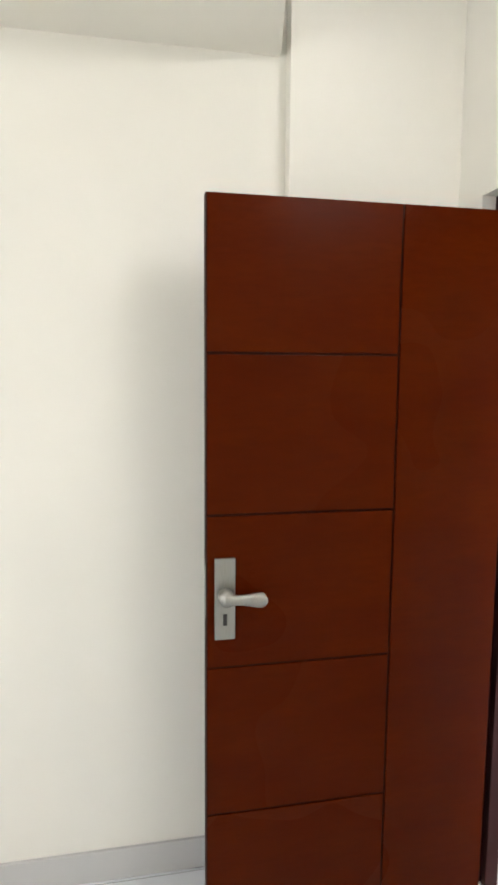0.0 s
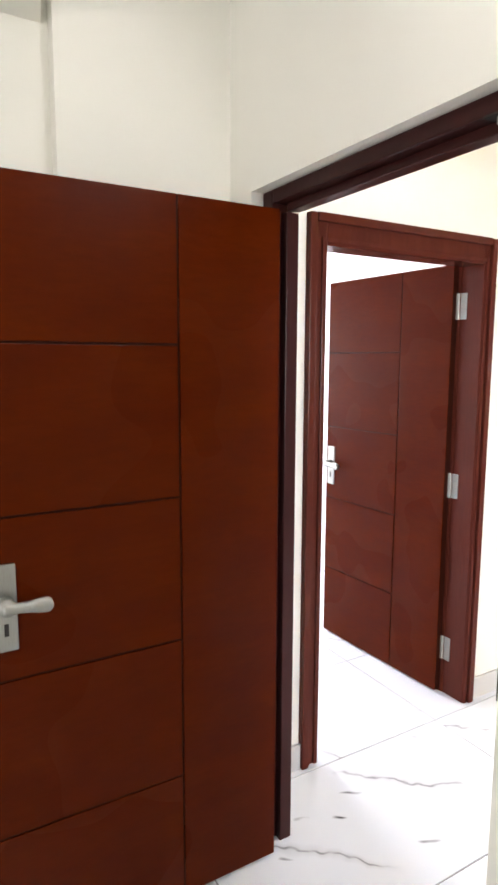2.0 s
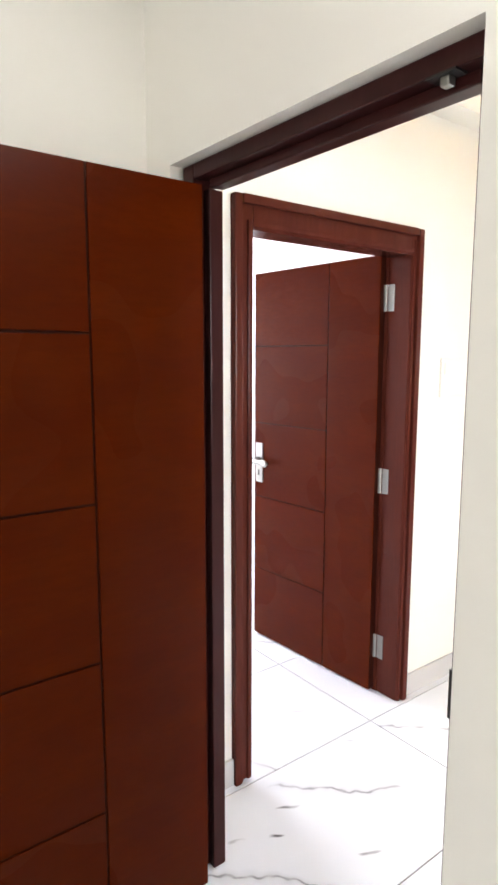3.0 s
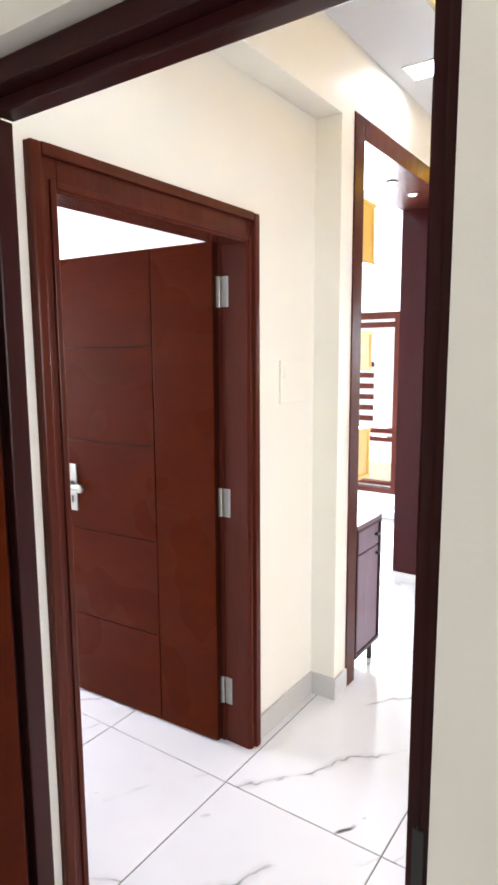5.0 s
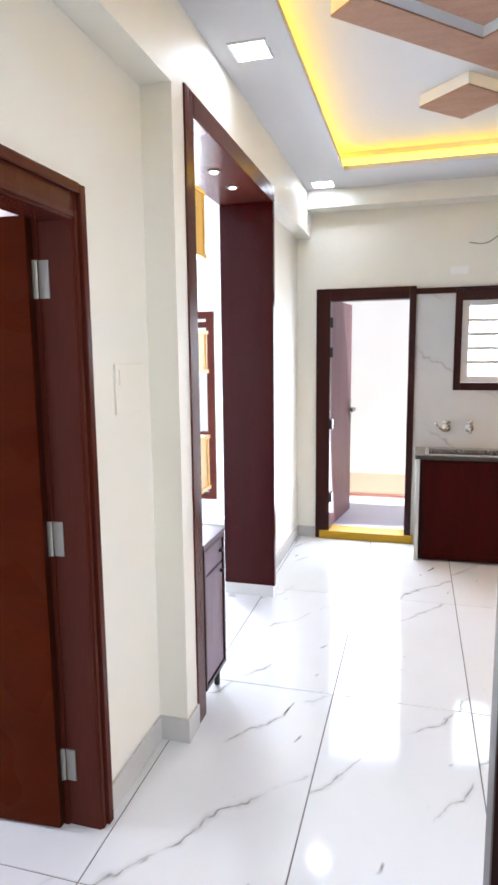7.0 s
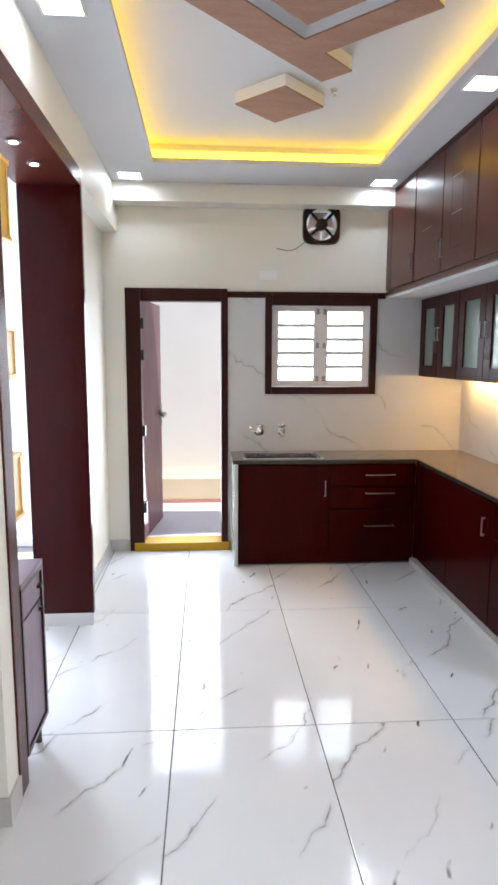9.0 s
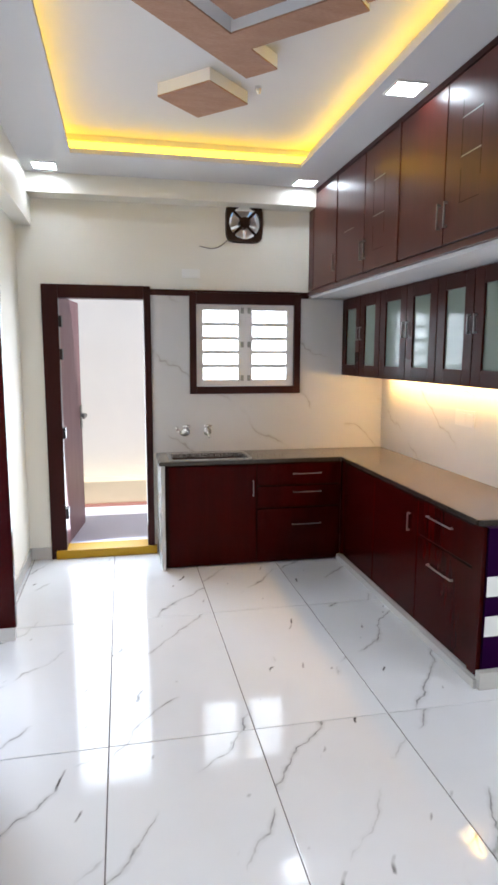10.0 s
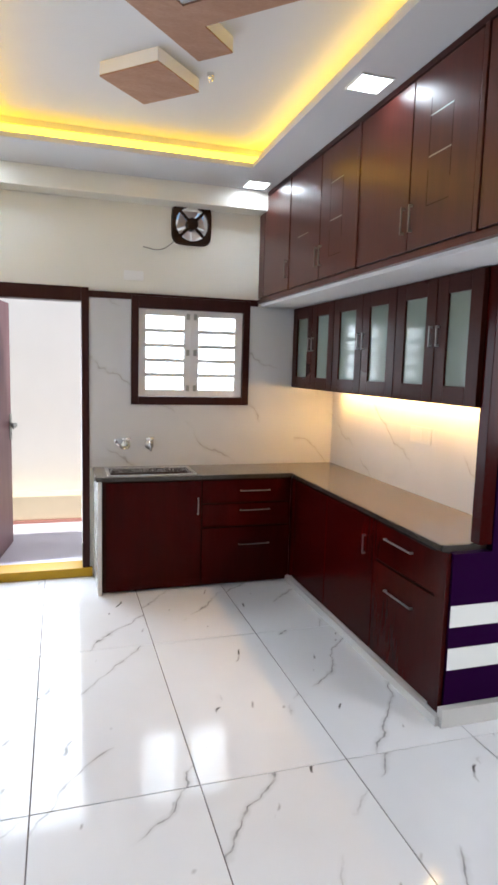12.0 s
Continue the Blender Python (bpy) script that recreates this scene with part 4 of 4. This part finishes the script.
ORN = "wooden ceiling ornament"
slanted("ceiling_block", 4.29, 0.716, 0.166, 0.166, "brown faced square block on the ceiling", ORN)
BAR = "brown faced slanting bar on the ceiling"
for sign in (1, -1):
    # two bars meet at the far corner of the ornament; the other two are its point mirror
    slanted("ceiling_bar", 3.20 + sign * 0.358, 0.70 + sign * 0.159, 0.525, 0.0855, BAR, ORN)
    slanted("ceiling_bar", 3.20 + sign * 0.264, 0.70 - sign * 0.253, 0.075, 0.272, BAR, ORN)
slanted("ceiling_block", 3.20, 0.70, 0.205, 0.205, "brown faced square block on the ceiling", ORN)
h = thing("ceiling_hook", (4.22, 0.44, 2.93), "small metal ceiling hook", "hook")
bm = bmesh.new()
rod(bm, (4.22, 0.44, 2.93), (4.22, 0.44, 2.915), 0.018, 12)
bmesh.ops.create_uvsphere(bm, u_segments=10, v_segments=6, radius=0.014, matrix=Matrix.Translation((4.22, 0.44, 2.908)))
part("body", bm, CHROME, h)


# ---- floor of large marble tiles ----
floor = tagged(link("floor", boxes((-2.63, XW + 0.15, -2.43, 5.53, -0.05, -0.004)), GROUT), "white marble tile floor with dark veins", "floor", kind="structure")


def tile_mesh(w, d):
    bm = boxes((0, w, 0, d, -0.012, 0.0))
    bmesh.ops.bevel(bm, geom=[e for e in bm.edges if all(v.co.z > -0.001 for v in e.verts)], offset=0.001, segments=1, affect="EDGES")
    me = bpy.data.meshes.new("tile")
    bmesh.ops.recalc_face_normals(bm, faces=bm.faces)
    bm.to_mesh(me)
    bm.free()
    me.materials.append(TILE)
    return me


JOINT = 0.005
FULL = tile_mesh(1.2 - JOINT, 0.6 - JOINT)
for i in range(-4, 3):
    for j in range(-5, 9):
        x, y = 3.24 + 1.2 * i, 0.055 + 0.6 * j
        if x + 1.2 < -2.6 or y + 0.6 < -2.4 or y > 5.5:
            continue
        if x > 4.0:
            continue
        t = new("tile", FULL)
        t.location = (x + JOINT / 2, y + JOINT / 2, 0)
        t.parent = floor
CUT = tile_mesh(XW - 4.44 - JOINT, 0.6 - JOINT)
for j in range(-5, 9):
    t = new("tile", CUT)
    t.location = (4.44 + JOINT / 2, 0.055 + 0.6 * j + JOINT / 2, 0)
    t.parent = floor
